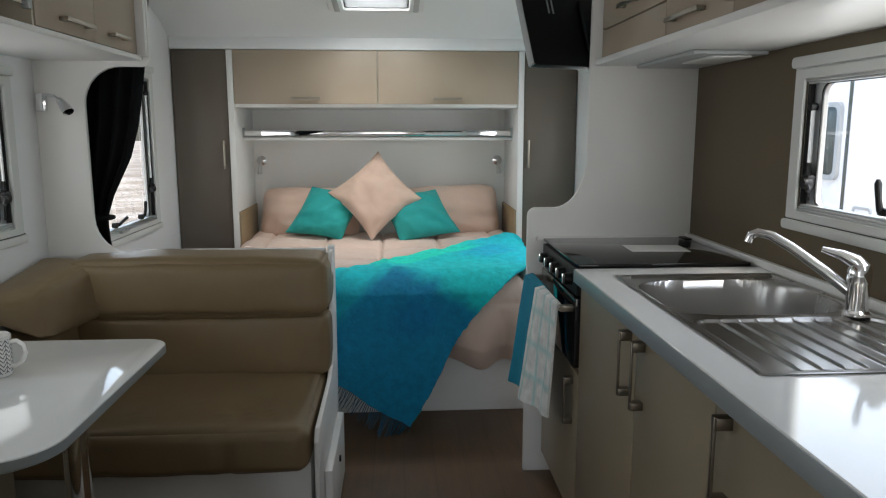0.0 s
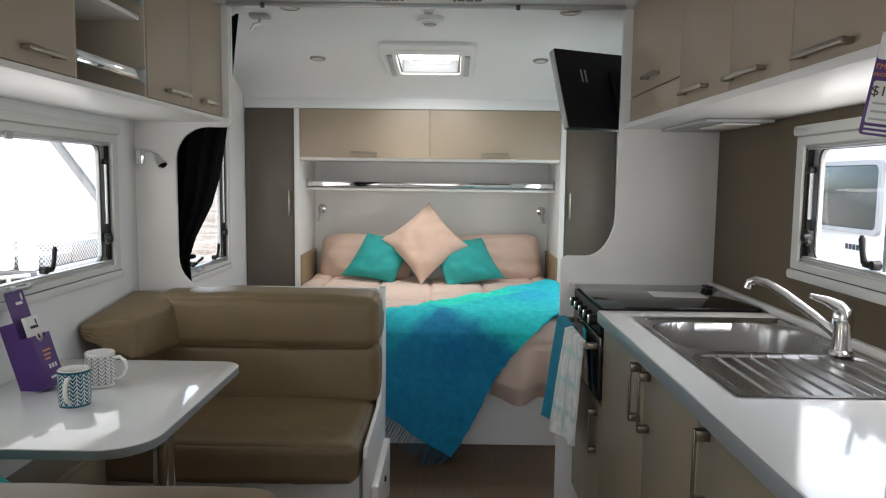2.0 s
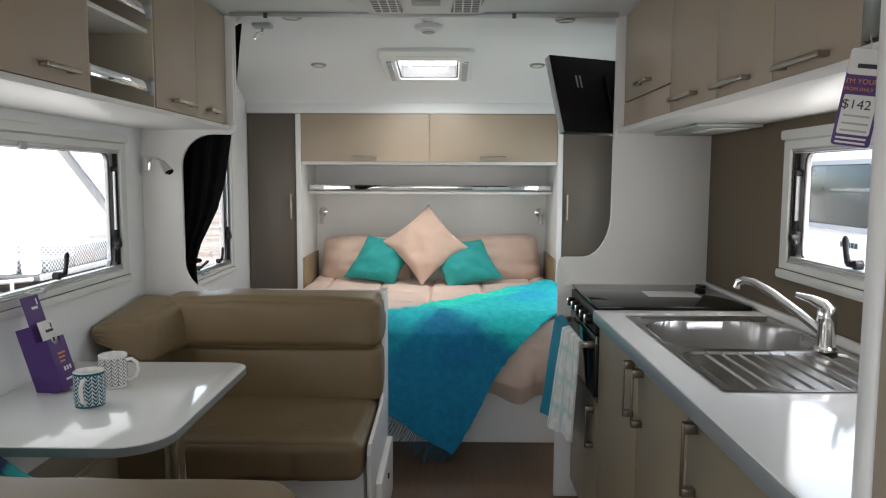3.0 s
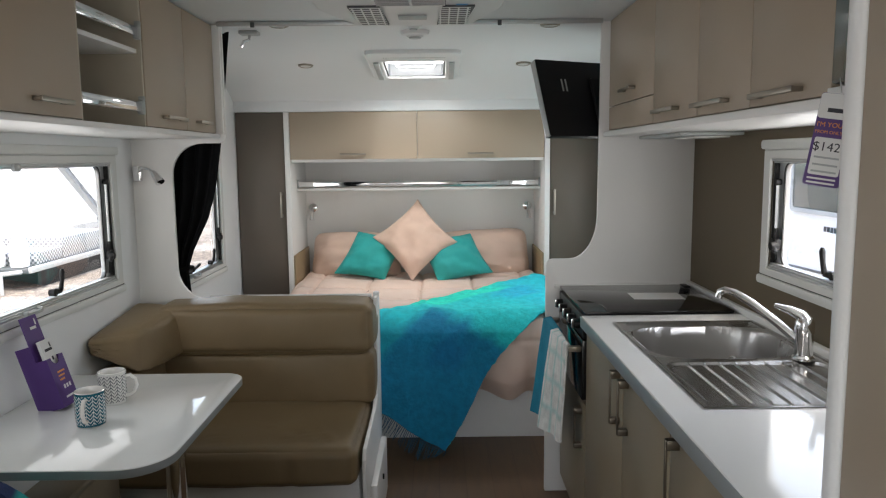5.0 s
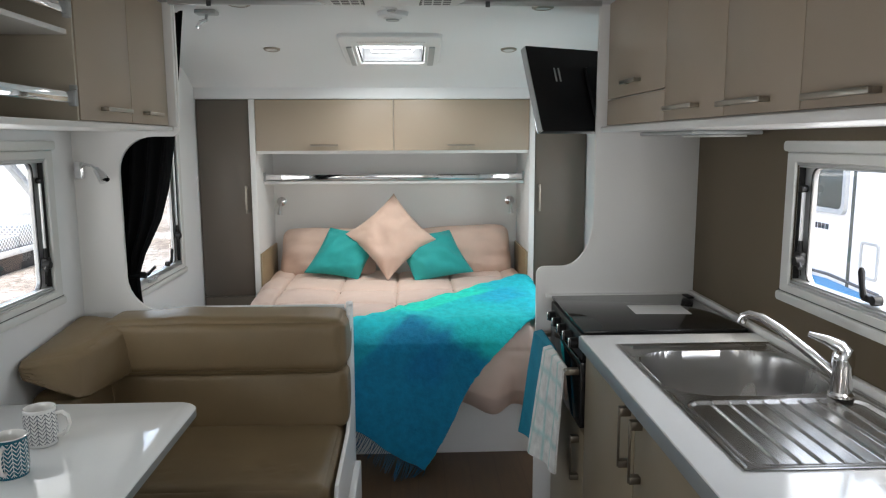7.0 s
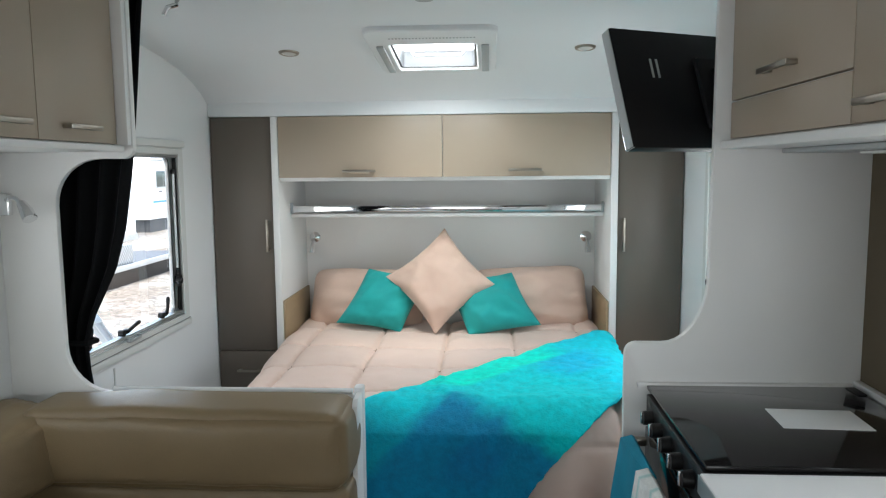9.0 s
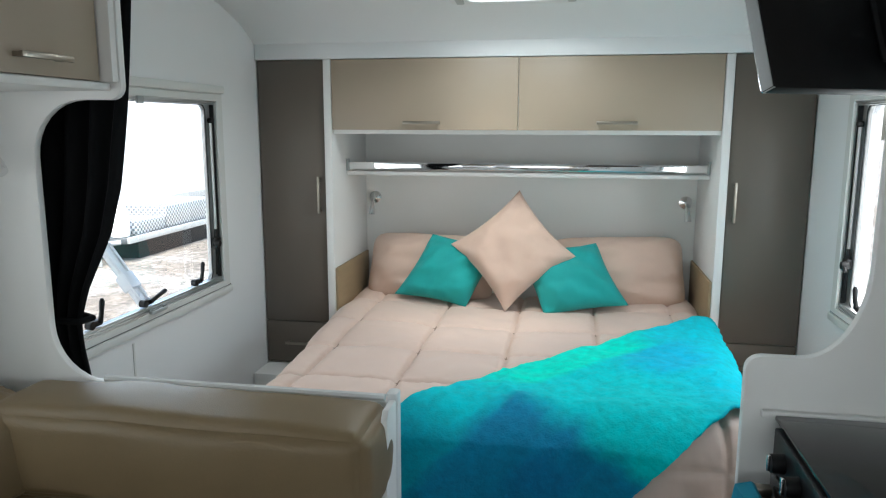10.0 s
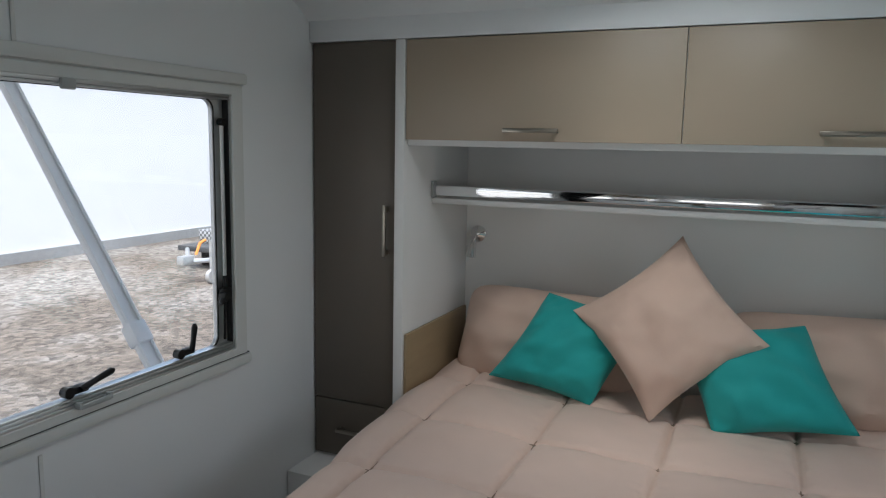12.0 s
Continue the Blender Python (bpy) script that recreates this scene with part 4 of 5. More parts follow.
def sofa(label, flip):
    """An upholstered dinette seat: box base, seat pads, two back rolls, and a return along the side wall."""
    def Y(a, b):
        return (a, b) if not flip else (3.33 - b, 3.33 - a)
    x1 = -0.160
    low = 0.0 if not flip else 0.07
    so = thing("dinette_sofa", label, "sofa", (-0.65, 2.2 if not flip else 1.06, 0), "dinette seats")
    part("base", box(XL + 0.004, x1, *Y(2.04, 2.636), 0.0, 0.335, 0.003), WHITE_LAM, so, "white seat base")
    part("seat", seat_pad(XL + 0.01, x1 - 0.002, *Y(1.968, 2.62), 0.325, 0.464, flip), LEATHER, so)
    part("lower_back", creased(padded(XL + 0.03, x1 + 0.014, *Y(2.452, 2.634), 0.455, 0.676 - low, 0.024, 0.014, 26, 2), 4), LEATHER, so)
    part("upper_back", creased(padded(XL + 0.135, x1 + 0.014, *Y(2.425, 2.637), 0.674 - low, 0.868 - low, 0.036, 0.016, 26, 3), 6), LEATHER, so)
    part("side_lower_back", padded(XL + 0.006, XL + 0.16, *Y(2.20, 2.50), 0.458, 0.682 - low, 0.03, 0.012, 16, 7), LEATHER, so)
    # the side bolster: a wedge that narrows towards its open end, with a drooping lower corner
    bm = padded(-1, 1, -1, 1, -1, 1, 0.30, 0.10, 22, 9)
    near = {(-1, 1): (XL + 0.004, 2.125, 0.812), (-1, -1): (XL + 0.004, 2.140, 0.765), (1, 1): (-0.985, 2.255, 0.815), (1, -1): (-0.952, 2.165, 0.668)}
    far = {(-1, 1): (XL + 0.004, 2.62, 0.866), (-1, -1): (XL + 0.004, 2.62, 0.676), (1, 1): (-0.895, 2.50, 0.868), (1, -1): (-0.885, 2.46, 0.676)}
    for v in bm.verts:
        a, t, c = v.co.x, (v.co.y + 1) / 2, v.co.z
        p = Vector()
        for k in near:
            wgt = (1 + k[0] * a) * (1 + k[1] * c) / 4
            p += Vector(near[k]).lerp(Vector(far[k]), t) * wgt
        v.co = Vector((max(p.x, XL + 0.004), Y(p.y, p.y)[0], p.z - low))
    bmesh.ops.recalc_face_normals(bm, faces=bm.faces)
    part("side_roll", bm, LEATHER, so)
    py = (lambda v: v) if not flip else (lambda v: 3.33 - v)
    prof = [(2.0, 0.0), (2.627, 0.0), (2.627, 0.872 - low), (2.565, 0.872 - low), (2.55, 0.855 - low), (2.545, 0.70 - low), (2.53, 0.53), (2.50, 0.478), (2.42, 0.452), (2.03, 0.44), (2.0, 0.41)]
    part("end_panel", prism([(py(a), b) for a, b in prof], "x", x1 + 0.0155, x1 + 0.030, 0.003), WHITE_LAM, so, "white end panel")
    dw = part("drawer", box(x1 + 0.031, x1 + 0.056, *Y(2.12, 2.60), 0.03, 0.262, 0.004), WHITE_LAM, so, "white drawer front")
    part("lock", lathe([(0, -0.004), (0.011, -0.004), (0.011, 0.004), (0, 0.005)], (x1 + 0.058, Y(2.36, 2.36)[0], 0.19), 14, Matrix.Rotation(radians(90), 4, "Y")), BLACK, dw, "small black push lock")
    return so


sofa("olive tan leather dinette seat against the bedroom partition", False)
sofa("olive tan leather dinette seat facing the bed", True)
structure("half_wall", prism([(XL, 0.0), (-0.155, 0.0), (-0.155, 0.79), (XL, 0.79)], "y", 0.67, 0.688, 0.003), WHITE_LAM, "white half wall behind the dinette seat", "partition")

table = thing("dinette_table", "pale grey gloss dinette table on a chrome leg", "table", (-0.85, 1.63, 0))
tp = [(XL + 0.004, 1.245)] + arc(-0.655, 1.365, 0.12, 270, 360, 10) + arc(-0.605, 1.955, 0.07, 0, 90, 8) + [(XL + 0.004, 2.025)]
part("tabletop", prism(tp, "z", 0.697, 0.721, 0.0015), GLOSS_TOP, table, "pale grey gloss top")
ei = [(XL + 0.005, 1.2435)] + arc(-0.655, 1.365, 0.1215, 270, 360, 10) + arc(-0.605, 1.955, 0.0715, 0, 90, 8) + [(XL + 0.005, 2.0265)]
eb = bmesh.new()
for p, q in zip(ei, ei[1:]):
    eb.faces.new([eb.verts.new((*c, z)) for c, z in ((p, 0.6985), (q, 0.6985), (q, 0.7185), (p, 0.7185))])
bmesh.ops.remove_doubles(eb, verts=eb.verts, dist=0.0003)
bmesh.ops.solidify(eb, geom=eb.faces[:], thickness=0.001)
part("edge_strip", eb, EDGE_GREY, table, "grey edge strip")
leg = part("leg", tube([(-0.655, 1.66, 0.0), (-0.655, 1.66, 0.696)], 0.03, 24), CHROME, table, "chrome pedestal leg")
part("flange", lathe([(0, 0), (0.075, 0), (0.075, 0.006), (0.04, 0.012), (0.031, 0.03)], (-0.655, 1.66, 0.0), 26), CHROME, leg, "chrome floor flange")
part("bracket", joined(box(XL + 0.003, XL + 0.17, 1.26, 1.31, 0.665, 0.6965, 0.004), box(XL + 0.003, XL + 0.03, 1.26, 2.0, 0.66, 0.6965, 0.003)), GREY_PL, table, "grey wall bracket")
low = thing("low_cupboard", "low taupe cupboard under the dinette table", "cupboard", (-1.0, 1.63, 0))
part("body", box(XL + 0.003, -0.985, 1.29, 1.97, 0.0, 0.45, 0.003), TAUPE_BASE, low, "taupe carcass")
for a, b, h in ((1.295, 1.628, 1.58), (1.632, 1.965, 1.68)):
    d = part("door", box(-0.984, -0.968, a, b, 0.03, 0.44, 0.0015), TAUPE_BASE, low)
    part("handle", joined(box(-0.944, -0.936, h - 0.005, h + 0.005, 0.27, 0.42, 0.001), box(-0.968, -0.938, h - 0.013, h + 0.013, 0.27, 0.29, 0.001), box(-0.968, -0.938, h - 0.013, h + 0.013, 0.40, 0.42, 0.001)), NICKEL, d, "square nickel handle")


# mugs
def chevron_mat(name, ground, line, along):
    m = mat(name, ground, 0.15, var=0.03, coat=0.3)
    nt, p = m.node_tree, m.node_tree.nodes["Principled BSDF"]
    N = nt.nodes.new
    uv, sep = N("ShaderNodeUVMap"), N("ShaderNodeSeparateXYZ")
    nt.links.new(uv.outputs[0], sep.inputs[0])

    def op(kind, a, b=None, c=None):
        k = N("ShaderNodeMath")
        k.operation = kind
        for i, v in enumerate((a, b, c)):
            if v is None:
                continue
            if isinstance(v, (int, float)):
                k.inputs[i].default_value = v
            else:
                nt.links.new(v, k.inputs[i])
        return k.outputs[0]
    col = op("MULTIPLY", sep.outputs[0], 14.0)
    tri = op("ABSOLUTE", op("SUBTRACT", op("FRACT", col), 0.5))
    zig = op("ADD", op("MULTIPLY", sep.outputs[1], 9.0), op("MULTIPLY", tri, -2.2))
    stripe = op("LESS_THAN", op("FRACT", zig), 0.30)
    spine = op("LESS_THAN", op("ABSOLUTE", op("SUBTRACT", tri, 0.25)), 0.23)
    band = op("MULTIPLY", op("GREATER_THAN", sep.outputs[1], 0.06), op("LESS_THAN", sep.outputs[1], 0.93))
    edge = op("GREATER_THAN", tri, 0.465)
    fac = op("MULTIPLY", op("MAXIMUM", op("MULTIPLY", stripe, spine), edge), band)
    mx = N("ShaderNodeMix")
    mx.data_type = "RGBA"
    nt.links.new(fac, mx.inputs["Factor"])
    mx.inputs["A"].default_value, mx.inputs["B"].default_value = (*ground, 1), (*line, 1)
    nt.links.new(mx.outputs["Result"], p.inputs["Base Color"])
    return m


def mug(at, ground, line, handle_deg, label):
    mg = thing("mug", label, "mug", at, "mugs on the table")
    x, y, z = at
    R, H = 0.040, 0.094

    def outside(a, b):
        t = radians(handle_deg) + 6.28319 * a
        r = R * (0.94 + 0.06 * min(1, b * 4))
        return (x + r * math.cos(t), y + r * math.sin(t), z + 0.002 + H * b)
    bm = sheet(outside, 40, 4, 0, True)
    part("wall", bm, chevron_mat(label.split()[0] + "_chevron_glaze", ground, line, 1), mg, "chevron-patterned glaze")
    part("lining", lathe([(R, H + 0.002), (R - 0.002, H + 0.004), (R - 0.004, H), (R - 0.005, 0.012), (0.02, 0.006), (0, 0.006), (0, 0.0005), (R * 0.93, 0.0005), (R * 0.94, 0.002)], at, 40), CERAMIC, mg, "white glazed inside")
    c, s = math.cos(radians(handle_deg)), math.sin(radians(handle_deg))
    pts = [(x + c * r, y + s * r, z + h) for r, h in ((R - 0.003, 0.080), (R + 0.014, 0.083), (R + 0.028, 0.072), (R + 0.032, 0.052), (R + 0.024, 0.032), (R + 0.010, 0.022), (R - 0.003, 0.020))]
    part("handle", tube(pts, 0.0055, 10), CERAMIC, mg, "white looped handle")


mug((-0.842, 1.552, 0.7215), (0.010, 0.105, 0.15), (0.62, 0.68, 0.68), -80, "teal chevron-patterned mug on the dinette table")
mug((-0.862, 1.735, 0.7215), (0.74, 0.74, 0.72), (0.10, 0.11, 0.13), 5, "white grey chevron-patterned mug on the dinette table")

# brochure stand
bs = thing("brochure_holder", "purple card brochure holder with leaflets on the table", "brochure holder", (-1.06, 1.70, 0.7215))
BM = pose(-1.00, 1.70, 0.7225, 0, 0, 88) @ pose(0, 0, 0, -17, 0, 0) @ Matrix.Diagonal((0.72, 1, 1, 1))
part("back_panel", posed(joined(box(-0.056, 0.056, 0.0, 0.003, 0.0, 0.285, 0.0), box(-0.05, -0.047, 0.004, 0.05, 0.0, 0.2, 0)), BM), PURPLE, bs, "purple back card")
part("pocket", posed(prism([(-0.058, 0.0), (0.058, 0.0), (0.058, 0.150)] + [(0.03 * math.cos(a), 0.150 - 0.022 * math.sin(a)) for a in np.linspace(0, 3.1416, 9)] + [(-0.058, 0.150)], "y", -0.034, -0.031, 0), BM), PURPLE, bs, "purple pocket front")
part("pocket_side", posed(joined(box(-0.058, -0.056, -0.031, -0.0005, 0.0, 0.15, 0), box(0.056, 0.058, -0.031, -0.0005, 0.0, 0.15, 0), box(-0.056, 0.056, -0.0305, -0.0005, 0.0, 0.003, 0)), BM), PURPLE, bs)
part("leaflet", posed(box(-0.036, 0.040, -0.022, -0.012, 0.004, 0.205, 0.0), BM), PAPER, bs, "white leaflets")
part("logo_bar", posed(joined(box(-0.02, 0.03, -0.0225, -0.0221, 0.170, 0.178, 0), box(0.02, 0.028, -0.0225, -0.0221, 0.180, 0.195, 0), box(0.008, 0.02, -0.0225, -0.0221, 0.14, 0.152, 0)), BM), INK, bs, "dark logo shape")
part("logo_bar", posed(joined(box(-0.01, 0.03, -0.0006, -0.0001, 0.245, 0.253, 0), box(0.030, 0.038, -0.0006, -0.0001, 0.256, 0.275, 0)), BM), PAPER, bs, "white logo shape")
for k in range(3):
    part("print_bar", posed(box(-0.02, 0.03 - 0.008 * k, -0.0345, -0.0341, 0.100 - k * 0.012, 0.105 - k * 0.012, 0), BM), ORANGE, bs, "orange line of print")
for k in range(3):
    part("print_bar", posed(box(-0.012 + k * 0.019, 0.0 + k * 0.019, -0.0345, -0.0341, 0.050, 0.062, 0.0), BM), PAPER, bs, "white pictogram")
part("print_bar", posed(box(-0.02, 0.04, -0.0345, -0.0341, 0.022, 0.028, 0), BM), PAPER, bs, "white line of print")

# striped cushion on the near seat
STRIPE = banded("striped_cushion_cloth", [(1, 0.62, 0.80, 0, -1, 2, (0.012, 0.03, 0.11)), (1, 0.42, 0.62, 0, -1, 2, (0.012, 0.34, 0.325))] + [(1, v, v + 0.035, 0, -1, 2, (0.74, 0.74, 0.72)) for v in (0.10, 0.18, 0.26, 0.34, 0.83)], (0.012, 0.30, 0.30), 0.85)


def striped_cushion():
    bm = cushion(0.35, 0.35, 0.13, pose(-0.86, 1.11, 0.645, -28, 0, 168) @ pose(0, 0, 0, 0, 32, 0), seed=9)
    uvl = bm.loops.layers.uv.new("UVMap")
    inv = (pose(-0.86, 1.11, 0.645, -28, 0, 168) @ pose(0, 0, 0, 0, 32, 0)).inverted()
    for f in bm.faces:
        for l in f.loops:
            q = inv @ l.vert.co
            l[uvl].uv = (q.x / 0.35 + 0.5, q.z / 0.35 + 0.5)
    return bm


tagged(part("scatter_cushion", striped_cushion(), STRIPE), "teal, navy and white striped cushion on the dinette seat", "cushion")


# ---- wall lamps ----
rl = thing("reading_lamp", "chrome flexible reading lamp on the partition", "wall lamp", (-1.10, 2.63, 1.39))
part("base", box(-1.130, -1.094, 2.618, 2.6385, 1.362, 1.425, 0.006), CHROME, rl, "chrome square mounting plate")
part("neck", tube([(-1.10, 2.617, 1.405), (-1.075, 2.59, 1.417), (-1.045, 2.575, 1.412), (-1.02, 2.565, 1.395)], 0.0055, 8), CHROME, rl, "chrome flexible neck")
part("head", tube([(-1.026, 2.568, 1.40), (-1.006, 2.558, 1.378), (-0.992, 2.550, 1.358)], [0.011, 0.017, 0.019], 14), CHROME, rl, "chrome lamp head")
for sx in (-1, 1):
    sp = thing("spot_lamp", "small chrome swivel spot lamp on the bed-head wall", "wall lamp", (sx * 0.752, 4.70, 1.095), "bed-head lamps")
    part("rose", lathe([(0, -0.004), (0.031, -0.004), (0.030, 0.006), (0.018, 0.012), (0.008, 0.020), (0, 0.022)], (sx * 0.752, 4.7155, 1.105), 24, Matrix.Rotation(radians(90), 4, "X")), CHROME, sp, "chrome wall rose")
    part("head", joined(tube([(sx * 0.752, 4.700, 1.100), (sx * 0.752, 4.684, 1.092), (sx * 0.754, 4.676, 1.078)], 0.006, 10), tube([(sx * 0.754, 4.677, 1.084), (sx * 0.755, 4.671, 1.066), (sx * 0.757, 4.664, 1.040), (sx * 0.757, 4.660, 1.022)], [0.008, 0.0125, 0.0155, 0.0165], 16)), CHROME, sp, "chrome lamp head")

# ---- ceiling fittings ----
for x, y, z in ((-0.505, 2.11, 1.99), (0.60, 2.12, 1.99), (-0.515, 2.66, 1.99), (0.60, 2.70, 1.99), (-0.592, 3.69, 1.957), (0.604, 3.69, 1.957)):
    dl = thing("downlight", "small round unlit downlight with a metal rim", "downlight", (x, y, z), "ceiling downlights")
    tilt = Matrix.Rotation(radians(-8 if y > 3 else 0), 4, "X")
    part("rim", lathe([(0.028, 0.004), (0.042, 0.002), (0.040, -0.004), (0.032, -0.007), (0.028, -0.003)], (x, y, z - 0.002), 26, tilt), NICKEL, dl, "metal rim")
    part("lens", lathe([(0, -0.003), (0.031, -0.003), (0.031, 0.002), (0, 0.002)], (x, y, z - 0.003), 22, tilt), LED_OFF, dl, "frosted lens")
for y, r in ((2.83, 0.062), (2.62, 0.038)):
    sd = thing("ceiling_vent" if r > 0.05 else "smoke_alarm", "round white ceiling vent cover" if r > 0.05 else "small round white smoke alarm", "ceiling fitting", (0.036, y, 1.99))
    part("cover", lathe([(0, -0.026), (r * 0.55, -0.026), (r * 0.6, -0.020), (r * 0.92, -0.016), (r, -0.004), (r, 0.0)], (0.036, y, 1.989), 30), WHITE_PL, sd)
    part("grille", lathe([(0, -0.031), (r * 0.4, -0.031), (r * 0.45, -0.027)], (0.036, y, 1.989), 24), GREY_PL, sd, "grey centre grille")

hatch = thing("roof_hatch", "white framed roof hatch with an opal dome", "roof hatch", (0.015, 3.64, 1.94))
HM = pose(0.008, 3.64, 1.938, -6.2, 0, 0)
part("frame", posed(ring("z", -0.006, 0.024, rrect(-0.245, 0.245, -0.31, 0.31, 0.05), rrect(-0.165, 0.165, -0.135, 0.26, 0.02), 0.005), HM), WHITE_PL, hatch, "white plastic frame")
for sx in (-0.2, 0.2):
    part("blind_track", posed(box(sx - 0.015, sx + 0.015, -0.13, 0.26, -0.016, -0.0065, 0.004), HM), GREY_PL, hatch, "grey side track")
part("bead_strip", posed(joined(*[box(-0.155 + k * 0.0125, -0.149 + k * 0.0125, -0.225, -0.218, -0.0085, -0.0065, 0) for k in range(26)]), HM), GREY_PL, hatch, "row of small vent slots")
part("gasket", posed(ring("z", 0.006, 0.075, rrect(-0.164, 0.164, -0.134, 0.259, 0.02), rrect(-0.156, 0.156, -0.126, 0.251, 0.02), 0), HM), DARK_TRIM, hatch, "dark inner liner")
dome = part("dome", posed(box(-0.2, 0.2, -0.17, 0.29, 0.085, 0.091, 0.002), HM), OPAL, hatch, "opal acrylic dome")
dome.visible_shadow = False
part("winder", posed(tube([(-0.11, 0.18, 0.05), (-0.10, 0.17, 0.035), (0.10, 0.17, 0.035), (0.11, 0.18, 0.05)], 0.006, 8), HM), GREY_PL, hatch, "grey lifting bar")

ac = thing("air_conditioner", "white ceiling air conditioner with louvred vents", "air conditioner", (0.05, 1.85, 1.9))
ap = [(-0.155, 2.23), (0.25, 2.23), (0.335, 1.93), (0.335, 1.30), (-0.245, 1.30), (-0.245, 1.93)]
part("case", prism(ap, "z", 1.905, 1.988, 0.016, 3), WHITE_PL, ac, "white moulded case")
part("intake", box(-0.05, 0.158, 1.70, 1.84, 1.897, 1.904, 0.002), DARK_TRIM, ac, "dark centre intake")
for k in range(6):
    part("louvre", posed(box(-0.048, 0.156, -0.008, 0.008, -0.001, 0.001, 0), pose(0, 1.712 + k * 0.023, 1.897, 35)), WHITE_PL, ac)
part("divider", box(0.050, 0.058, 1.70, 1.842, 1.893, 1.897, 0.001), WHITE_PL, ac)
for sx in (-1, 1):
    cx = 0.05 + sx * 0.135
    part("grille_recess", prism([(cx - 0.045 - sx * 0.008, 2.17), (cx + 0.045 - sx * 0.008, 2.17), (cx + 0.052 + sx * 0.01, 1.87), (cx - 0.045 + sx * 0.01, 1.87)], "z", 1.8985, 1.9045, 0), DARK_TRIM, ac, "grey vent recess")
    for k in range(10):
        part("grille_bar", box(cx - 0.05, cx + 0.05, 1.876 + k * 0.031, 1.883 + k * 0.031, 1.8973, 1.8983, 0), WHITE_PL, ac)
    for k in range(4):
        part("grille_bar", box(cx - 0.045 + k * 0.028, cx - 0.04 + k * 0.028, 1.872, 2.165, 1.8965, 1.8972, 0), WHITE_PL, ac)
part("display", box(0.005, 0.098, 2.02, 2.075, 1.8975, 1.9045, 0.002), GREY_PL, ac, "grey display window")
part("label_mark", box(0.19, 0.225, 1.86, 1.89, 1.9025, 1.9045, 0), BLUE_DECAL, ac, "small blue label shape")
trk = thing("curtain_track", "aluminium curtain track across the ceiling", "curtain track", (0.02, 2.58, 1.98))
part("rail", box(-0.744, 0.793, 2.575, 2.592, 1.972, 1.9895, 0.002), ALU, trk)
for x in (-0.6, 0.38):
    part("stop", box(x - 0.008, x + 0.008, 2.566, 2.574, 1.965, 1.985, 0.002), DARK_TRIM, trk, "dark track stop")
hk = thing("ceiling_hook", "small chrome swivel hook on the ceiling", "hook", (-0.66, 2.80, 1.98))
part("plate", box(-0.71, -0.63, 2.77, 2.83, 1.974, 1.9895, 0.004), GREY_PL, hk, "grey plate")
part("arm", tube([(-0.67, 2.80, 1.974), (-0.67, 2.79, 1.952), (-0.69, 2.775, 1.942), (-0.70, 2.77, 1.92)], 0.007, 8), CHROME, hk, "chrome hook arm")

# ---- television on the kitchen partition ----
tv = thing("television", "black flat television tilted down on a wall arm", "television", (0.8, 2.72, 1.66))
VM = pose(0.79, 2.80, 1.688, -20, 0, 27)
part("case", posed(box(-0.255, 0.255, -0.012, 0.020, -0.173, 0.173, 0.006), VM), BLACK, tv, "black plastic back")
part("back_box", posed(box(0.0, 0.2, -0.034, -0.0125, -0.12, 0.09, 0.012), VM), BLACK, tv)
part("screen", posed(box(-0.245, 0.245, 0.0205, 0.0225, -0.158, 0.158, 0), VM), BLACK_GLASS, tv, "dark glass screen")
part("bezel", posed(ring("y", 0.0205, 0.0245, rrect(-0.2555, 0.2555, -0.1685, 0.1685, 0.006), rrect(-0.246, 0.246, -0.158, 0.158, 0.004), 0), VM), CHROME, tv, "silver bezel")
part("edge_trim", posed(joined(box(-0.258, -0.2555, -0.010, 0.020, -0.168, 0.168, 0.001), box(-0.2555, 0.2555, -0.010, 0.020, -0.171, -0.1685, 0.001)), VM), GREY_PL, tv, "silver edge")
part("vent_slot", posed(joined(box(-0.145, -0.138, -0.0135, -0.0122, 0.03, 0.085, 0), box(-0.125, -0.118, -0.0135, -0.0122, 0.03, 0.085, 0)), VM), GREY_PL, tv, "two grey slots")
part("arm", joined(posed(box(0.04, 0.16, -0.055, -0.0345, -0.05, 0.05, 0.004), VM), box(0.88, 0.96, 2.633, 2.72, 1.62, 1.74, 0.004)), BLACK, tv, "black wall arm")

# ---- curtain ----
def curtain(a, b):
    z = 1.975 - 1.93 * b
    right = np.interp(-z, [-1.98, -1.5, -1.32, -1.2, -1.06, -0.98, -0.9, -0.8, -0.5, 0], [-0.735, -0.80, -0.83, -0.865, -0.935, -0.96, -0.955, -0.94, -0.92, -0.91])
    left = np.interp(-z, [-1.98, -1.2, -0.98, -0.8, 0], [-1.12, -1.115, -1.10, -1.11, -1.12])
    amp = 0.022 * (0.5 + 0.5 * min(1, (right - left) / 0.35))
    y = 2.745 + amp * math.sin(a * 30 + 1.2 * math.sin(b * 5)) + 0.012 * noise.noise(Vector((a * 4, b * 3, 2)))
    return (left + (right - left) * a, y, z)


cur = thing("curtain", "black curtain drawn and tied back beside the partition", "curtain", (-0.95, 2.745, 0.04))
part("drape", sheet(curtain, 90, 70, 0.003), CURTAIN, cur, sharp=80)
part("tie", tube([(-1.115, 2.72, 0.99), (-1.03, 2.705, 0.985), (-0.955, 2.72, 0.98), (-0.95, 2.76, 0.98), (-1.02, 2.785, 0.985), (-1.12, 2.775, 0.99)], 0.009, 8), CURTAIN, cur, "black tie band")

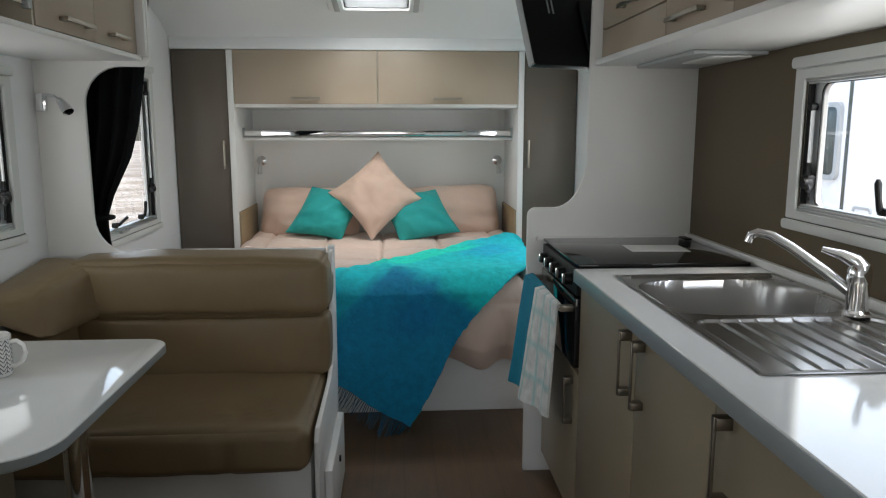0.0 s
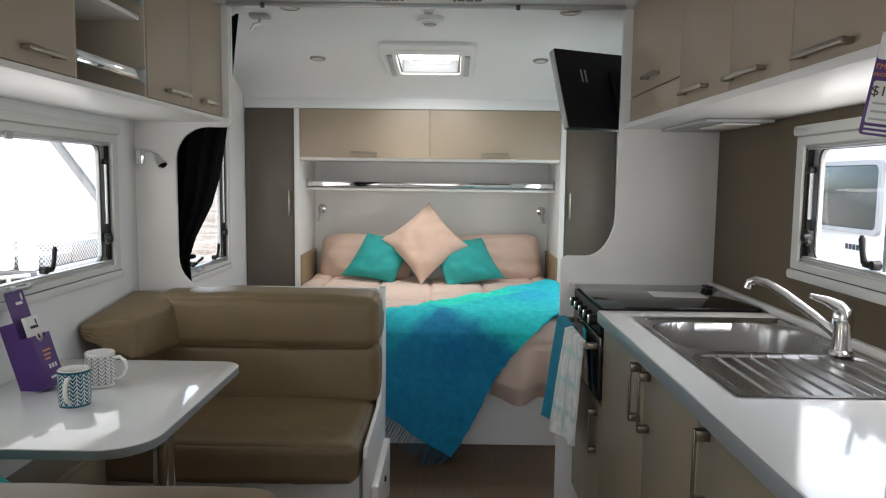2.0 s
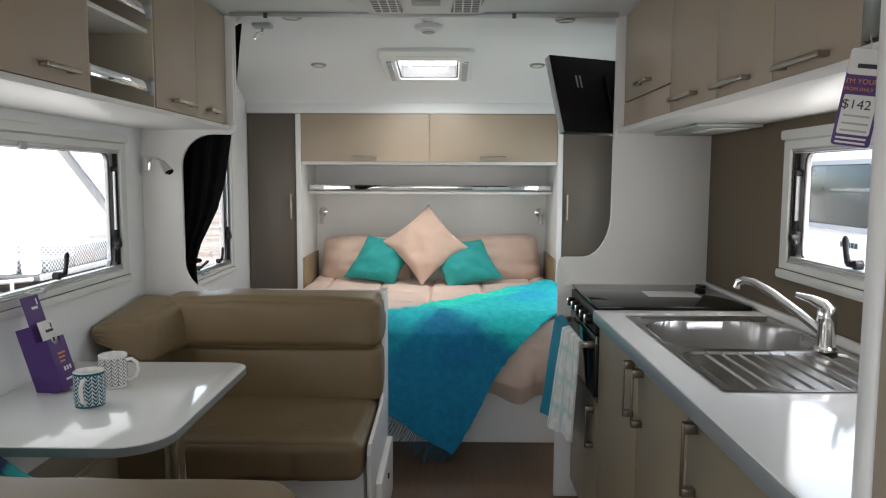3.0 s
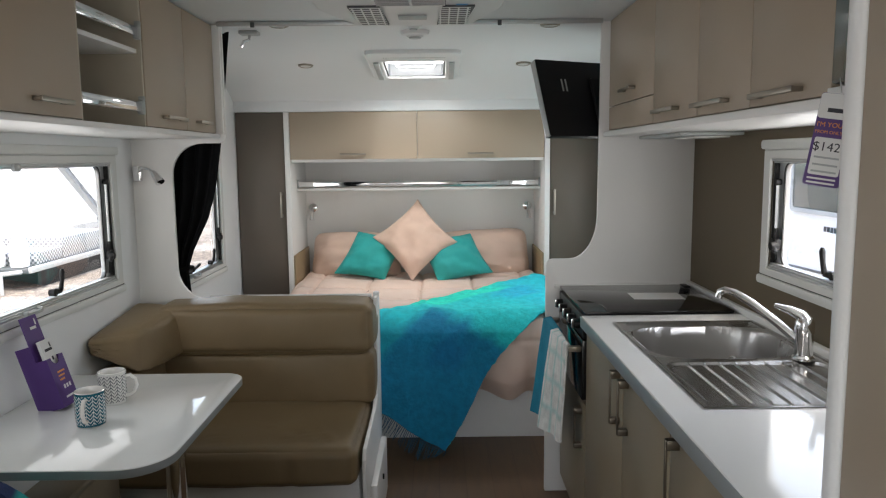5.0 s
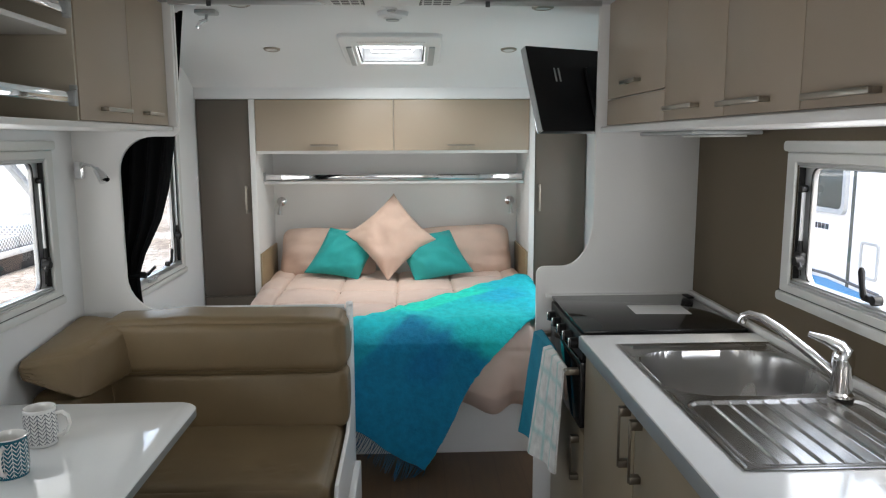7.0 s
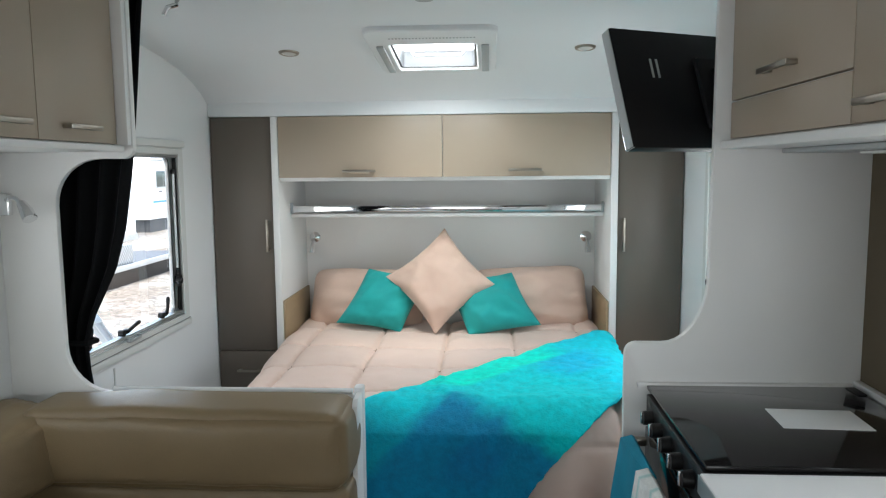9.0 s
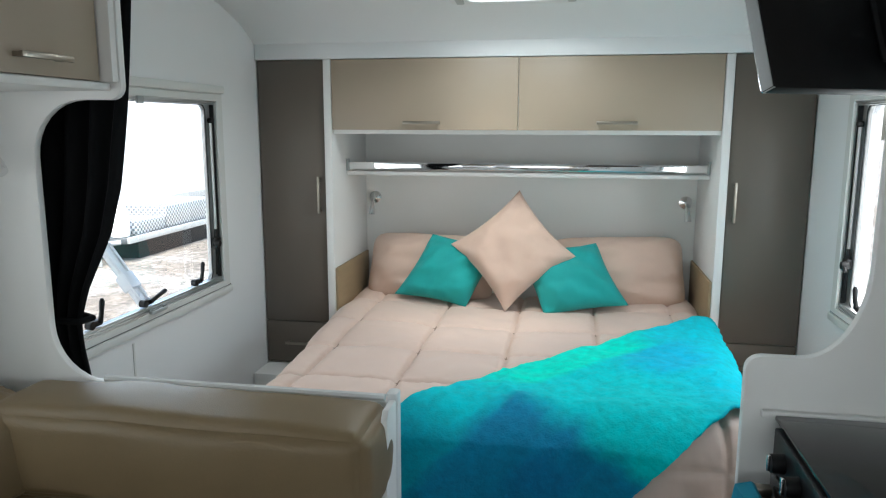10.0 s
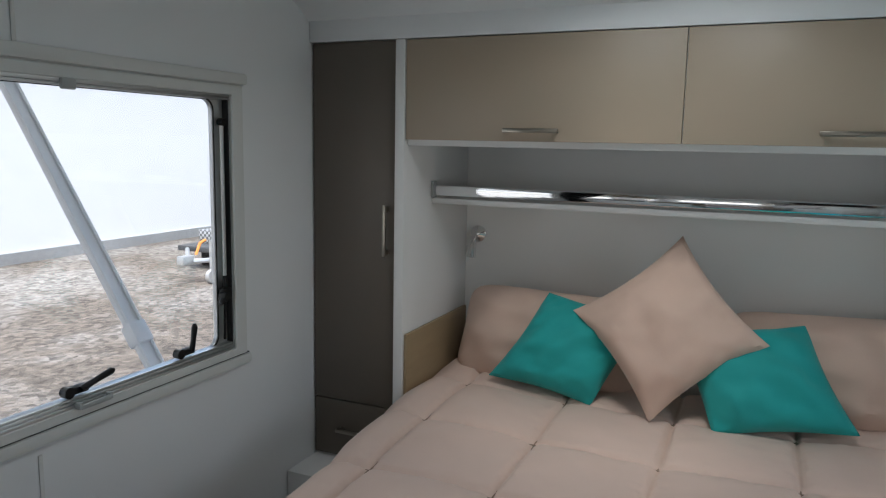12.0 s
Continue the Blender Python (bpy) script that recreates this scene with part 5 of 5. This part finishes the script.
# ---- bed head: wardrobes, cupboards, shelf ----
for sx in (-1, 1):
    xo = XL + 0.004 if sx < 0 else 1.141
    xi = sx * 0.835
    a, b = sorted((xo, xi))
    wd = thing("wardrobe", "dark taupe wardrobe with a lower drawer beside the bed", "wardrobe", ((a + b) / 2, 4.45, 0), "wardrobes beside the bed")
    part("body", joined(box(a, b, 4.228, 4.718, 0.38, 1.737, 0), box(a, b, 4.05, 4.718, 0.0, 0.378, 0.003)), WHITE_LAM, wd, "white carcass with a low ledge")
    d = part("door", box(a + 0.002, b - 0.002, 4.21, 4.227, 0.582, 1.736, 0.0015), TAUPE_DARK, wd)
    hx = sx * 0.862
    part("handle", joined(box(hx - 0.006, hx + 0.006, 4.183, 4.191, 1.08, 1.24, 0.002), box(hx - 0.005, hx + 0.005, 4.19, 4.21, 1.085, 1.10, 0.001), box(hx - 0.005, hx + 0.005, 4.19, 4.21, 1.22, 1.235, 0.001)), NICKEL, d, "brushed nickel handle")
    d = part("drawer", box(a + 0.002, b - 0.002, 4.21, 4.227, 0.385, 0.578, 0.0015), TAUPE_DARK, wd)
    part("handle", joined(box(sx * 0.98 - 0.06, sx * 0.98 + 0.06, 4.183, 4.191, 0.475, 0.487, 0.002), box(sx * 0.98 - 0.055, sx * 0.98 - 0.04, 4.19, 4.21, 0.476, 0.486, 0.001), box(sx * 0.98 + 0.04, sx * 0.98 + 0.055, 4.19, 4.21, 0.476, 0.486, 0.001)), NICKEL, d, "brushed nickel handle")
    part("side_panel", box(*sorted((sx * 0.800, sx * 0.833)), 4.197, 4.718, 0.0, 1.737, 0.003), WHITE_LAM, wd, "white side panel")
    part("lower_trim", box(*sorted((sx * 0.787, sx * 0.799)), 4.205, 4.70, 0.50, 0.835, 0.003), WEDGE, wd, "tan wood trim beside the pillows")

obh = thing("overhead_cupboard", "taupe overhead cupboard above the bed head", "cupboard", (0, 4.45, 1.44))
part("body", box(-0.799, 0.799, 4.218, 4.718, 1.424, 1.737, 0.002), WHITE_LAM, obh, "white carcass")
for a, b, h in ((-0.797, -0.0015, -0.402), (0.0015, 0.797, 0.395)):
    d = part("door", box(a, b, 4.20, 4.217, 1.442, 1.735, 0.0015), TAUPE, obh)
    part("handle", joined(box(h - 0.08, h + 0.08, 4.174, 4.182, 1.466, 1.478, 0.002), box(h - 0.076, h - 0.06, 4.18, 4.20, 1.467, 1.477, 0.001), box(h + 0.06, h + 0.076, 4.18, 4.20, 1.467, 1.477, 0.001)), NICKEL, d, "brushed nickel handle")
sh = thing("bed_head_shelf", "white shelf with a chrome rail above the pillows", "shelf", (0, 4.55, 1.24))
part("board", box(-0.799, 0.799, 4.40, 4.7195, 1.236, 1.254, 0.002), WHITE_LAM, sh, "white shelf board")
part("rail", box(-0.797, 0.797, 4.398, 4.412, 1.262, 1.296, 0.004), CHROME, sh, "chrome guard rail")
for xa, xb in ((-0.7985, -0.79), (0.79, 0.7985)):
    part("bracket", box(xa, xb, 4.39, 4.42, 1.255, 1.31, 0.002), GREY_PL, sh, "grey end bracket")

# ---- bed ----
BX, BY, BZ, BR = 0.672, 3.175, 0.648, 0.085


def over_edge(d, r):
    if d <= 0:
        return 0.0, 0.0
    t = d / r
    return (r * math.sin(t), r * (1 - math.cos(t))) if t < 1.5708 else (r, r + d - r * 1.5708)


def bed_surface(u, w, lift=0.0):
    """The point of a cover laid over the mattress: u across the bed, w along it, both measured over the cloth."""
    bx = BX + 0.04 * min(1.0, max(0.0, (w - 3.3) / 0.8))
    ox, dx = over_edge(abs(u) - bx, BR + lift)
    oy, dy = over_edge(BY - w, BR + lift)
    drop = (dx ** 5 + dy ** 5) ** 0.2 if dx + dy > 0 else 0.0
    k = min(ox, oy) * 0.22
    x = math.copysign(min(abs(u), bx) + ox - k, u)
    y = max(w, BY) - oy + k
    return Vector((x, y, BZ + lift - drop + 0.03 * min(1.0, max(0.0, (w - 3.6) / 0.6)) * min(1.0, abs(u) / 0.7) ** 2)), dx, dy


def duvet_point(a, b):
    u, w = -0.94 + 1.88 * a, 4.60 - 1.84 * b
    p, dx, dy = bed_surface(u, w)
    q = abs(math.sin(3.14159 * (u - 0.012) / 0.325)) * abs(math.sin(3.14159 * (w - 3.705) / 0.327))
    hang = max(dx, dy)
    su = abs((u - 0.012) / 0.325 - round((u - 0.012) / 0.325)) * 0.325
    sw = abs((w - 3.705) / 0.327 - round((w - 3.705) / 0.327)) * 0.327
    sd = min(su, sw)
    pull = 0.004 * noise.noise(Vector((u * 45, w * 45, 7))) * math.exp(-(sd / 0.035) ** 2)
    puff = 0.030 * (q ** 0.24) - 0.010 * math.exp(-(sd / 0.008) ** 2) + pull + 0.008 * noise.noise(Vector((u * 5, w * 5, 0))) + 0.004 * noise.noise(Vector((u * 14, w * 14, 3)))
    side, foot = min(1, dx / BR), min(1, dy / BR)
    wave = 0.034 * math.sin(u * 34 + 2 * math.sin(u * 9)) * min(1, max(0, dy - 0.1) / 0.2)
    p.z += puff * (1 - max(side, foot) * 0.9) - 0.022
    p.y -= (puff * 0.8 + wave + 0.030 * math.sin(3.14159 * min(1.0, dy / 0.34))) * foot
    p.x += math.copysign(puff * 0.8 + 0.012 * math.sin(w * 30) * min(1, max(0, dx - 0.1) / 0.2), u) * side
    p.z += 0.018 * math.sin(u * 21 + 1.0) * min(1, max(0, dy - 0.15) / 0.2)
    if hang > 0.27:
        pull = (hang - 0.27) * 0.6
        p.y += pull * foot
        p.x -= math.copysign(pull * side, u)
    return p


bed = thing("bed", "island bed on a white base with a quilted blush cover", "bed", (0, 3.95, 0))
part("base", box(-0.665, 0.69, 3.235, 4.717, 0.0, 0.40, 0.004), WHITE_LAM, bed, "white bed base")
part("badge", posed(joined(box(-0.016, 0.016, -0.0006, 0.0006, -0.016, 0.016, 0)), pose(0.205, 3.2335, 0.078, 0, 45, 0)), GREY_PL, bed, "small grey diamond badge")
part("badge_mark", posed(ring("y", -0.0022, -0.0008, rrect(-0.027, 0.027, -0.027, 0.027, 0.003), rrect(-0.0165, 0.0165, -0.0165, 0.0165, 0.002), 0), pose(0.205, 3.2335, 0.078, 0, 45, 0)), PAPER, bed, "white diamond border")
part("mattress", padded(-0.71, 0.71, 3.13, 4.71, 0.402, 0.585, 0.05, 0.004, 8), PAPER, bed, "white mattress")
duv = tagged(part("quilt", sheet(duvet_point, 260, 250, -0.006), DUVET, sharp=180), "blush beige quilted cover spread over the bed", "quilt")
# Dark lines laid along the seams paint the shade in the creases.
for k in range(-2, 3):
    u = 0.012 + 0.325 * k
    pts = [duvet_point((u + 0.94) / 1.88, b) for b in np.linspace(0.04, 0.80, 70)]
    part("seam_line", tube([p + Vector((0, -0.001, 0.0075)) for p in pts], 0.0020, 5), SEAM, duv, "quilt seam drawn as a dark crease line")
for k in range(-1, 3):
    w = 3.705 + 0.327 * k
    pts = [duvet_point(a, (4.60 - w) / 1.84) for a in np.linspace(0.10, 0.90, 70)]
    part("seam_line", tube([p + Vector((0, -0.001, 0.0075)) for p in pts], 0.0020, 5), SEAM, duv, "quilt seam drawn as a dark crease line")
tagg = tagged(part("care_label", posed(box(-0.025, 0.025, -0.001, 0.001, -0.02, 0.02, 0), pose(0.225, 3.232, 0.085, 0, 40, 0)), PAPER), "small white care label on the bed base", "label")

UP = [(0.80, 4.15), (0.40, 3.80), (0.07, 3.42), (-0.20, 3.12), (-0.42, 2.95), (-0.52, 2.86)]
DN = [(0.86, 3.40), (0.66, 3.14), (0.50, 3.0), (0.385, 2.87), (0.275, 2.66), (0.15, 2.44)]


def along(pts, t):
    s = np.linspace(0, 1, len(pts))
    return Vector((float(np.interp(t, s, [p[0] for p in pts])), float(np.interp(t, s, [p[1] for p in pts]))))


def smooth_along(pts, t):
    return sum((along(pts, min(1, max(0, t + k * 0.03))) for k in (-2, -1, 0, 1, 2)), Vector((0, 0))) / 5 if 0.06 < t < 0.94 else along(pts, t)


def throw_point(a, b):
    p0, p1 = smooth_along(UP, a), smooth_along(DN, a)
    uw = p0.lerp(p1, b)
    jag = 0.006 * noise.noise(Vector((a * 25, b * 25, 5)))
    p, dx, dy = bed_surface(uw.x, uw.y, 0.046)
    nz = 0.016 * noise.noise(Vector((uw.x * 5, uw.y * 5, 1))) + 0.006 * noise.noise(Vector((uw.x * 16, uw.y * 16, 4)))
    nz += 0.0022 * noise.noise(Vector((uw.x * 75, uw.y * 75, 8))) + 0.012 * math.exp(-((uw.x + 0.55 * uw.y - 1.86 + 0.04 * math.sin(uw.y * 22)) / 0.022) ** 2) * math.exp(-((uw.y - 3.32) / 0.14) ** 2)
    foot, side = min(1, dy / BR), min(1, dx / BR)
    fold = 0.014 * math.sin(uw.x * 26 + 3 * uw.y) * min(1, max(0, dy - 0.05) / 0.25)
    p.z += (nz + 0.002) * (1 - max(foot, side))
    p.y -= foot * (0.036 + nz + fold + 0.12 * max(0, dy - 0.25))
    p.x += math.copysign(side * (0.012 + nz), uw.x) + jag
    p.z = max(p.z, 0.012 + 0.01 * abs(noise.noise(Vector((a * 9, b * 9, 0)))))
    return p


G1, C1, B1, D1 = (0.004, 0.74, 0.58), (0.004, 0.56, 0.62), (0.004, 0.46, 0.66), (0.003, 0.23, 0.42)
THROW = banded("teal_blue_mohair", [
    (0, 0.0, 0.22, 1, 0.0, 1.0, (0.004, 0.55, 0.66)),
    (0, 0.22, 0.52, 1, -1.0, 0.30, G1),
    (0, 0.14, 0.30, 1, 0.30, 0.62, B1),
    (0, 0.30, 0.56, 1, 0.30, 1.2, (0.004, 0.60, 0.62)),
    (0, 0.56, 0.68, 1, -1.0, 0.36, C1),
    (0, 0.54, 1.2, 1, 0.34, 1.2, D1),
    (0, 0.68, 1.2, 1, -1.0, 0.36, (0.003, 0.33, 0.45)),
    (0, 0.62, 0.74, 1, 0.62, 0.84, (0.003, 0.20, 0.42))], C1, 0.97, 0.05, 0.10)
thr = thing("throw_blanket", "fluffy teal and blue mohair throw laid across the bed", "throw", (0.3, 3.4, 0.66))
part("cloth", sheet(throw_point, 300, 180, 0.012, True), THROW, thr, sharp=180)
fr = bmesh.new()
strands = []
for k in range(90):
    b = k / 89
    p = throw_point(1.0, b)
    q = throw_point(0.985, b)
    d = (p - q)
    d = d.normalized() if d.length > 1e-6 else Vector((0, 0, -1))
    l = 0.05 + 0.03 * random.random()
    e = p + d * l + Vector((random.uniform(-0.012, 0.012), random.uniform(-0.012, 0.006), -0.02))
    e.z = max(e.z, 0.006)
    mid = p.lerp(e, 0.5) + Vector((random.uniform(-0.004, 0.004), -0.004, 0))
    strands.append(tube([p, mid, e], [0.0022, 0.0018, 0.0012], 4))
part("fringe", joined(*strands), FRINGE, thr, "blue wool fringe")

# pillows and cushions
tagged(part("pillow", cushion(0.64, 0.345, 0.27, pose(-0.43, 4.56, 0.785, -24, 2, 3), 0.13, 30, 0.018, 1, 0.55, 0.03, 0.15), PILLOW), "large beige pillow propped against the bed head", "pillow", "beige pillows")
tagged(part("pillow", cushion(0.65, 0.36, 0.27, pose(0.43, 4.56, 0.79, -24, -3, -3), 0.13, 30, 0.018, 2, 0.55, -0.03, 0.15), PILLOW), "large beige pillow propped against the bed head", "pillow", "beige pillows")
tagged(part("scatter_cushion", cushion(0.40, 0.40, 0.17, pose(-0.030, 4.40, 0.908, -22, 0, 0) @ pose(0, 0, 0, 0, 49, 0), 0.22, 30, 0.011, 3, 0.52), PILLOW), "beige square cushion standing on its corner", "cushion")
tagged(part("scatter_cushion", cushion(0.35, 0.325, 0.17, pose(-0.325, 4.43, 0.800, -24, 0, 4) @ pose(0, 0, 0, 0, 9, 0), 0.20, 30, 0.013, 4, 0.52, 0.36, 0.04), TEAL), "teal square cushion leaning on the pillows", "cushion", "teal cushions")
tagged(part("scatter_cushion", cushion(0.38, 0.325, 0.17, pose(0.232, 4.405, 0.785, -32, 0, -4) @ pose(0, 0, 0, 0, -11, 0), 0.20, 30, 0.013, 5, 0.52, -0.30, 0.04), TEAL), "teal square cushion leaning on the pillows", "cushion", "teal cushions")

# ---- outside: the sales yard ----
gb = bmesh.new()
bmesh.ops.create_grid(gb, x_segments=40, y_segments=40, size=120)
for v in gb.verts:
    v.co.z = GROUND_Z + (0.02 * noise.noise(v.co * 0.3) if v.co.length < 60 else 0)
tagged(part("ground", gb, GRAVEL), "bare grey-brown gravel yard", "ground", kind="structure")


def shed(x, y0, y1, h, label):
    sd = thing("warehouse", label, "building", (x, (y0 + y1) / 2, GROUND_Z))
    part("wall", box(x - 6, x, y0, y1, GROUND_Z, GROUND_Z + h, 0), SHED, sd, "pale metal wall")
    part("roof", prism([(x - 6.2, GROUND_Z + h), (x + 0.2, GROUND_Z + h), (x - 3, GROUND_Z + h + 0.9)], "y", y0 - 0.2, y1 + 0.2, 0), GALV, sd, "grey metal roof")
    part("plinth", box(x + 0.002, x + 0.05, y0, y1, GROUND_Z, GROUND_Z + 0.18, 0), GALV, sd, "concrete plinth")
    return sd


shed(-10.4, -8, 22, 3.6, "long pale metal-clad building beyond the yard")


def wheel(parent, x, y, z, r=0.29):
    w = part("wheel", joined(lathe([(r * 0.62, -0.09), (r * 0.95, -0.09), (r, -0.06), (r, 0.06), (r * 0.95, 0.09), (r * 0.62, 0.09), (r * 0.62, -0.09)], (x, y, z), 28, Matrix.Rotation(radians(90), 4, "Y"))), TYRE, parent, "black tyre")
    part("rim", lathe([(0, 0.05), (0.05, 0.06), (r * 0.3, 0.03), (r * 0.6, 0.05), (r * 0.62, -0.05), (0, -0.05)], (x, y, z), 20, Matrix.Rotation(radians(90), 4, "Y")), GALV, w, "steel rim")


tr = thing("trailer", "galvanised trailer with checker-plate boxes parked on gravel", "trailer", (-7.0, 13.0, GROUND_Z))
part("deck", box(-8.0, -6.2, 10.7, 15.6, -0.27, -0.19, 0.01), DARK_TRIM, tr, "dark chassis deck")
# A solid black block stands in for the shadow between deck and ground.
part("side_skirt", box(-7.9, -6.28, 11.1, 15.4, GROUND_Z - 0.02, -0.271, 0), BLACK, tr, "black block for the shade under the deck")
part("edge_rail", box(-6.199, -6.15, 10.7, 15.6, -0.26, -0.17, 0.005), GALV, tr, "galvanised edge rail")
part("drawbar", joined(tube([(-6.3, 10.69, -0.24), (-6.95, 9.9, -0.24)], 0.035, 8), tube([(-7.8, 10.69, -0.24), (-7.05, 9.9, -0.24)], 0.035, 8), box(-7.06, -6.94, 9.7, 9.92, -0.28, -0.16, 0.01)), GALV, tr, "galvanised drawbar")
part("jockey_wheel", joined(tube([(-6.72, 10.0, -0.44), (-6.72, 10.0, 0.05)], 0.028, 10), tube([(-6.72, 10.0, 0.05), (-6.62, 9.97, 0.08)], 0.015, 8), lathe([(0, -0.03), (0.1, -0.03), (0.1, 0.03), (0, 0.03)], (-6.72, 10.0, GROUND_Z + 0.1), 16, Matrix.Rotation(radians(90), 4, "Y"))), GALV, tr, "jockey wheel")
part("stand", tube([(-6.45, 10.4, GROUND_Z - 0.01), (-6.45, 10.4, -0.22)], 0.03, 10), GALV, tr, "steel stand")
part("brake_handle", tube([(-6.95, 9.95, -0.16), (-6.93, 10.02, 0.0), (-6.93, 10.12, 0.03)], 0.02, 8), ORANGE, tr, "red brake handle")
part("checker_box", box(-7.9, -6.24, 11.85, 13.5, -0.189, 0.17, 0.01), CHECKER, tr, "checker-plate tool box")
part("checker_box", box(-7.9, -6.24, 11.05, 11.82, -0.189, 0.02, 0.01), CHECKER, tr, "low checker-plate step box")
for x, y in ((-6.42, 10.88), (-6.80, 10.88)):
    part("gas_bottle", lathe([(0, 0), (0.13, 0.01), (0.14, 0.06), (0.14, 0.36), (0.10, 0.44), (0.03, 0.46), (0.03, 0.52), (0, 0.52)], (x, y, -0.189), 20), CAR_WHITE, tr, "pale gas bottle")


def caravan(x0, x1, y0, y1, label, face, n_windows):
    cv = thing("caravan", label, "caravan", ((x0 + x1) / 2, (y0 + y1) / 2, GROUND_Z))
    z0 = GROUND_Z + 0.42
    prof = [(y0, z0), (y1 - 0.5, z0), (y1, z0 + 0.55), (y1 + 0.05, z0 + 1.3), (y1 - 0.35, z0 + 2.1), (y0 + 0.25, z0 + 2.15), (y0 - 0.02, z0 + 1.6)]
    part("body", prism(prof, "x", x0, x1, 0.04), CAR_WHITE, cv, "white body")
    xf = x0 if face < 0 else x1
    for k in range(n_windows):
        ya = y0 + 0.55 + k * 1.55
        w = part("window", box(*sorted((xf + face * 0.002, xf + face * 0.03)), ya, ya + 1.0, z0 + 1.08, z0 + 1.60, 0.02), DARK_GREY, cv, "dark tinted window")
        part("frame", ring("x", xf + face * 0.001, xf + face * 0.034, rrect(ya - 0.04, ya + 1.04, z0 + 1.04, z0 + 1.64, 0.06), rrect(ya, ya + 1.0, z0 + 1.08, z0 + 1.60, 0.05)), GREY_PL, w, "grey frame")
    if face > 0:
        part("decal", box(*sorted((xf + face * 0.002, xf + face * 0.006)), y0 + 0.3, y1 - 0.5, z0 + 0.55, z0 + 0.62, 0), BLUE_DECAL, cv, "blue side stripe")
    part("lettering", joined(*[box(*sorted((xf + face * 0.002, xf + face * 0.006)), y0 + 0.75 + k * 0.055, y0 + 0.79 + k * 0.055, z0 + 0.90, z0 + 0.945, 0) for k in range(5)]), INK, cv, "dark bars of lettering")
    part("skirt", box(x0 + 0.05, x1 - 0.05, y0 + 0.1, y1 - 0.6, GROUND_Z + (0.25 if face < 0 else -0.01), z0 - 0.001, 0), DARK_TRIM, cv, "dark chassis")
    for x in (x0 + 0.1, x1 - 0.1) if face < 0 else ():
        wheel(cv, x, (y0 + y1) / 2 - 0.3, GROUND_Z + 0.29)
    part("awning_rail", box(*sorted((xf + face * 0.002, xf + face * 0.07)), y0 + 0.2, y1 - 0.5, z0 + 1.95, z0 + 2.03, 0.02), ALU, cv, "rolled awning")
    return cv


near_van = caravan(3.5, 5.8, 4.9, 9.6, "white caravan parked alongside with tinted windows", -1, 2)
xf = 3.5
swoosh = [(4.95, 0.13), (5.5, 0.16), (6.3, 0.28), (7.3, 0.30), (6.4, 0.35), (5.6, 0.37), (4.95, 0.33)]
part("decal", prism(swoosh, "x", xf - 0.0065, xf - 0.0025, 0), BLUE_DECAL, near_van, "teal swoosh on the side")
part("decal", tube([(xf - 0.004, 4.95, 0.37), (xf - 0.004, 5.6, 0.41), (xf - 0.004, 6.4, 0.39), (xf - 0.004, 7.5, 0.33)], [0.012, 0.014, 0.012, 0.004], 6), DARK_TRIM, near_van, "dark swoosh line")
part("door_gap", box(xf - 0.005, xf - 0.0025, 5.32, 5.36, 0.0, 1.72, 0), DARK_GREY, near_van, "dark door joint")
part("access_hatch", ring("x", xf - 0.012, xf - 0.0025, rrect(4.98, 5.2, 0.46, 0.74, 0.03), rrect(5.0, 5.18, 0.48, 0.72, 0.02)), GREY_PL, near_van, "grey access hatch frame")
part("side_marker", box(xf - 0.02, xf - 0.0025, 5.10, 5.24, 0.06, 0.10, 0.008), ORANGE, near_van, "orange side marker")
caravan(-13.2, -10.9, 24, 29, "white caravan parked far across the yard", 1, 2)

# the awning along the near side, held by two braced arms
awn = thing("awning", "grey awning rolled out along the caravan wall on white arms", "awning", (-2.2, 2.2, 2.0))
part("fabric", posed(box(-2.45, 0.0, -0.4, 4.9, -0.004, 0.004, 0), pose(-1.18, 0, 2.05, 0, -6, 0)), AWNING, awn, "pale grey awning fabric")
part("roller", tube([(-3.64, -0.4, 1.78), (-3.64, 4.9, 1.78)], 0.05, 14), CAR_WHITE, awn, "white roller tube")
for yb in (3.95, 1.15):
    AM = look((-1.80, yb, 1.0), (-1.80 + 0.55, yb - 0.05, 1.0 - 0.71))
    arm = part("arm", posed(joined(box(-0.028, 0.028, -0.012, 0.012, -1.35, 1.2, 0.004), box(-0.028, -0.018, 0.0125, 0.022, -1.35, 1.2, 0.003), box(0.018, 0.028, 0.0125, 0.022, -1.35, 1.2, 0.003)), AM), CAR_WHITE, awn, "white braced arm")
    part("inner_tube", posed(box(-0.018, 0.018, -0.012, 0.012, -2.2, -1.0, 0.004), AM), ALU, arm, "aluminium inner tube")
    part("clamp", posed(box(-0.032, 0.032, -0.028, 0.028, -0.30, -0.22, 0.008), AM), CAR_WHITE, arm, "white clamp")
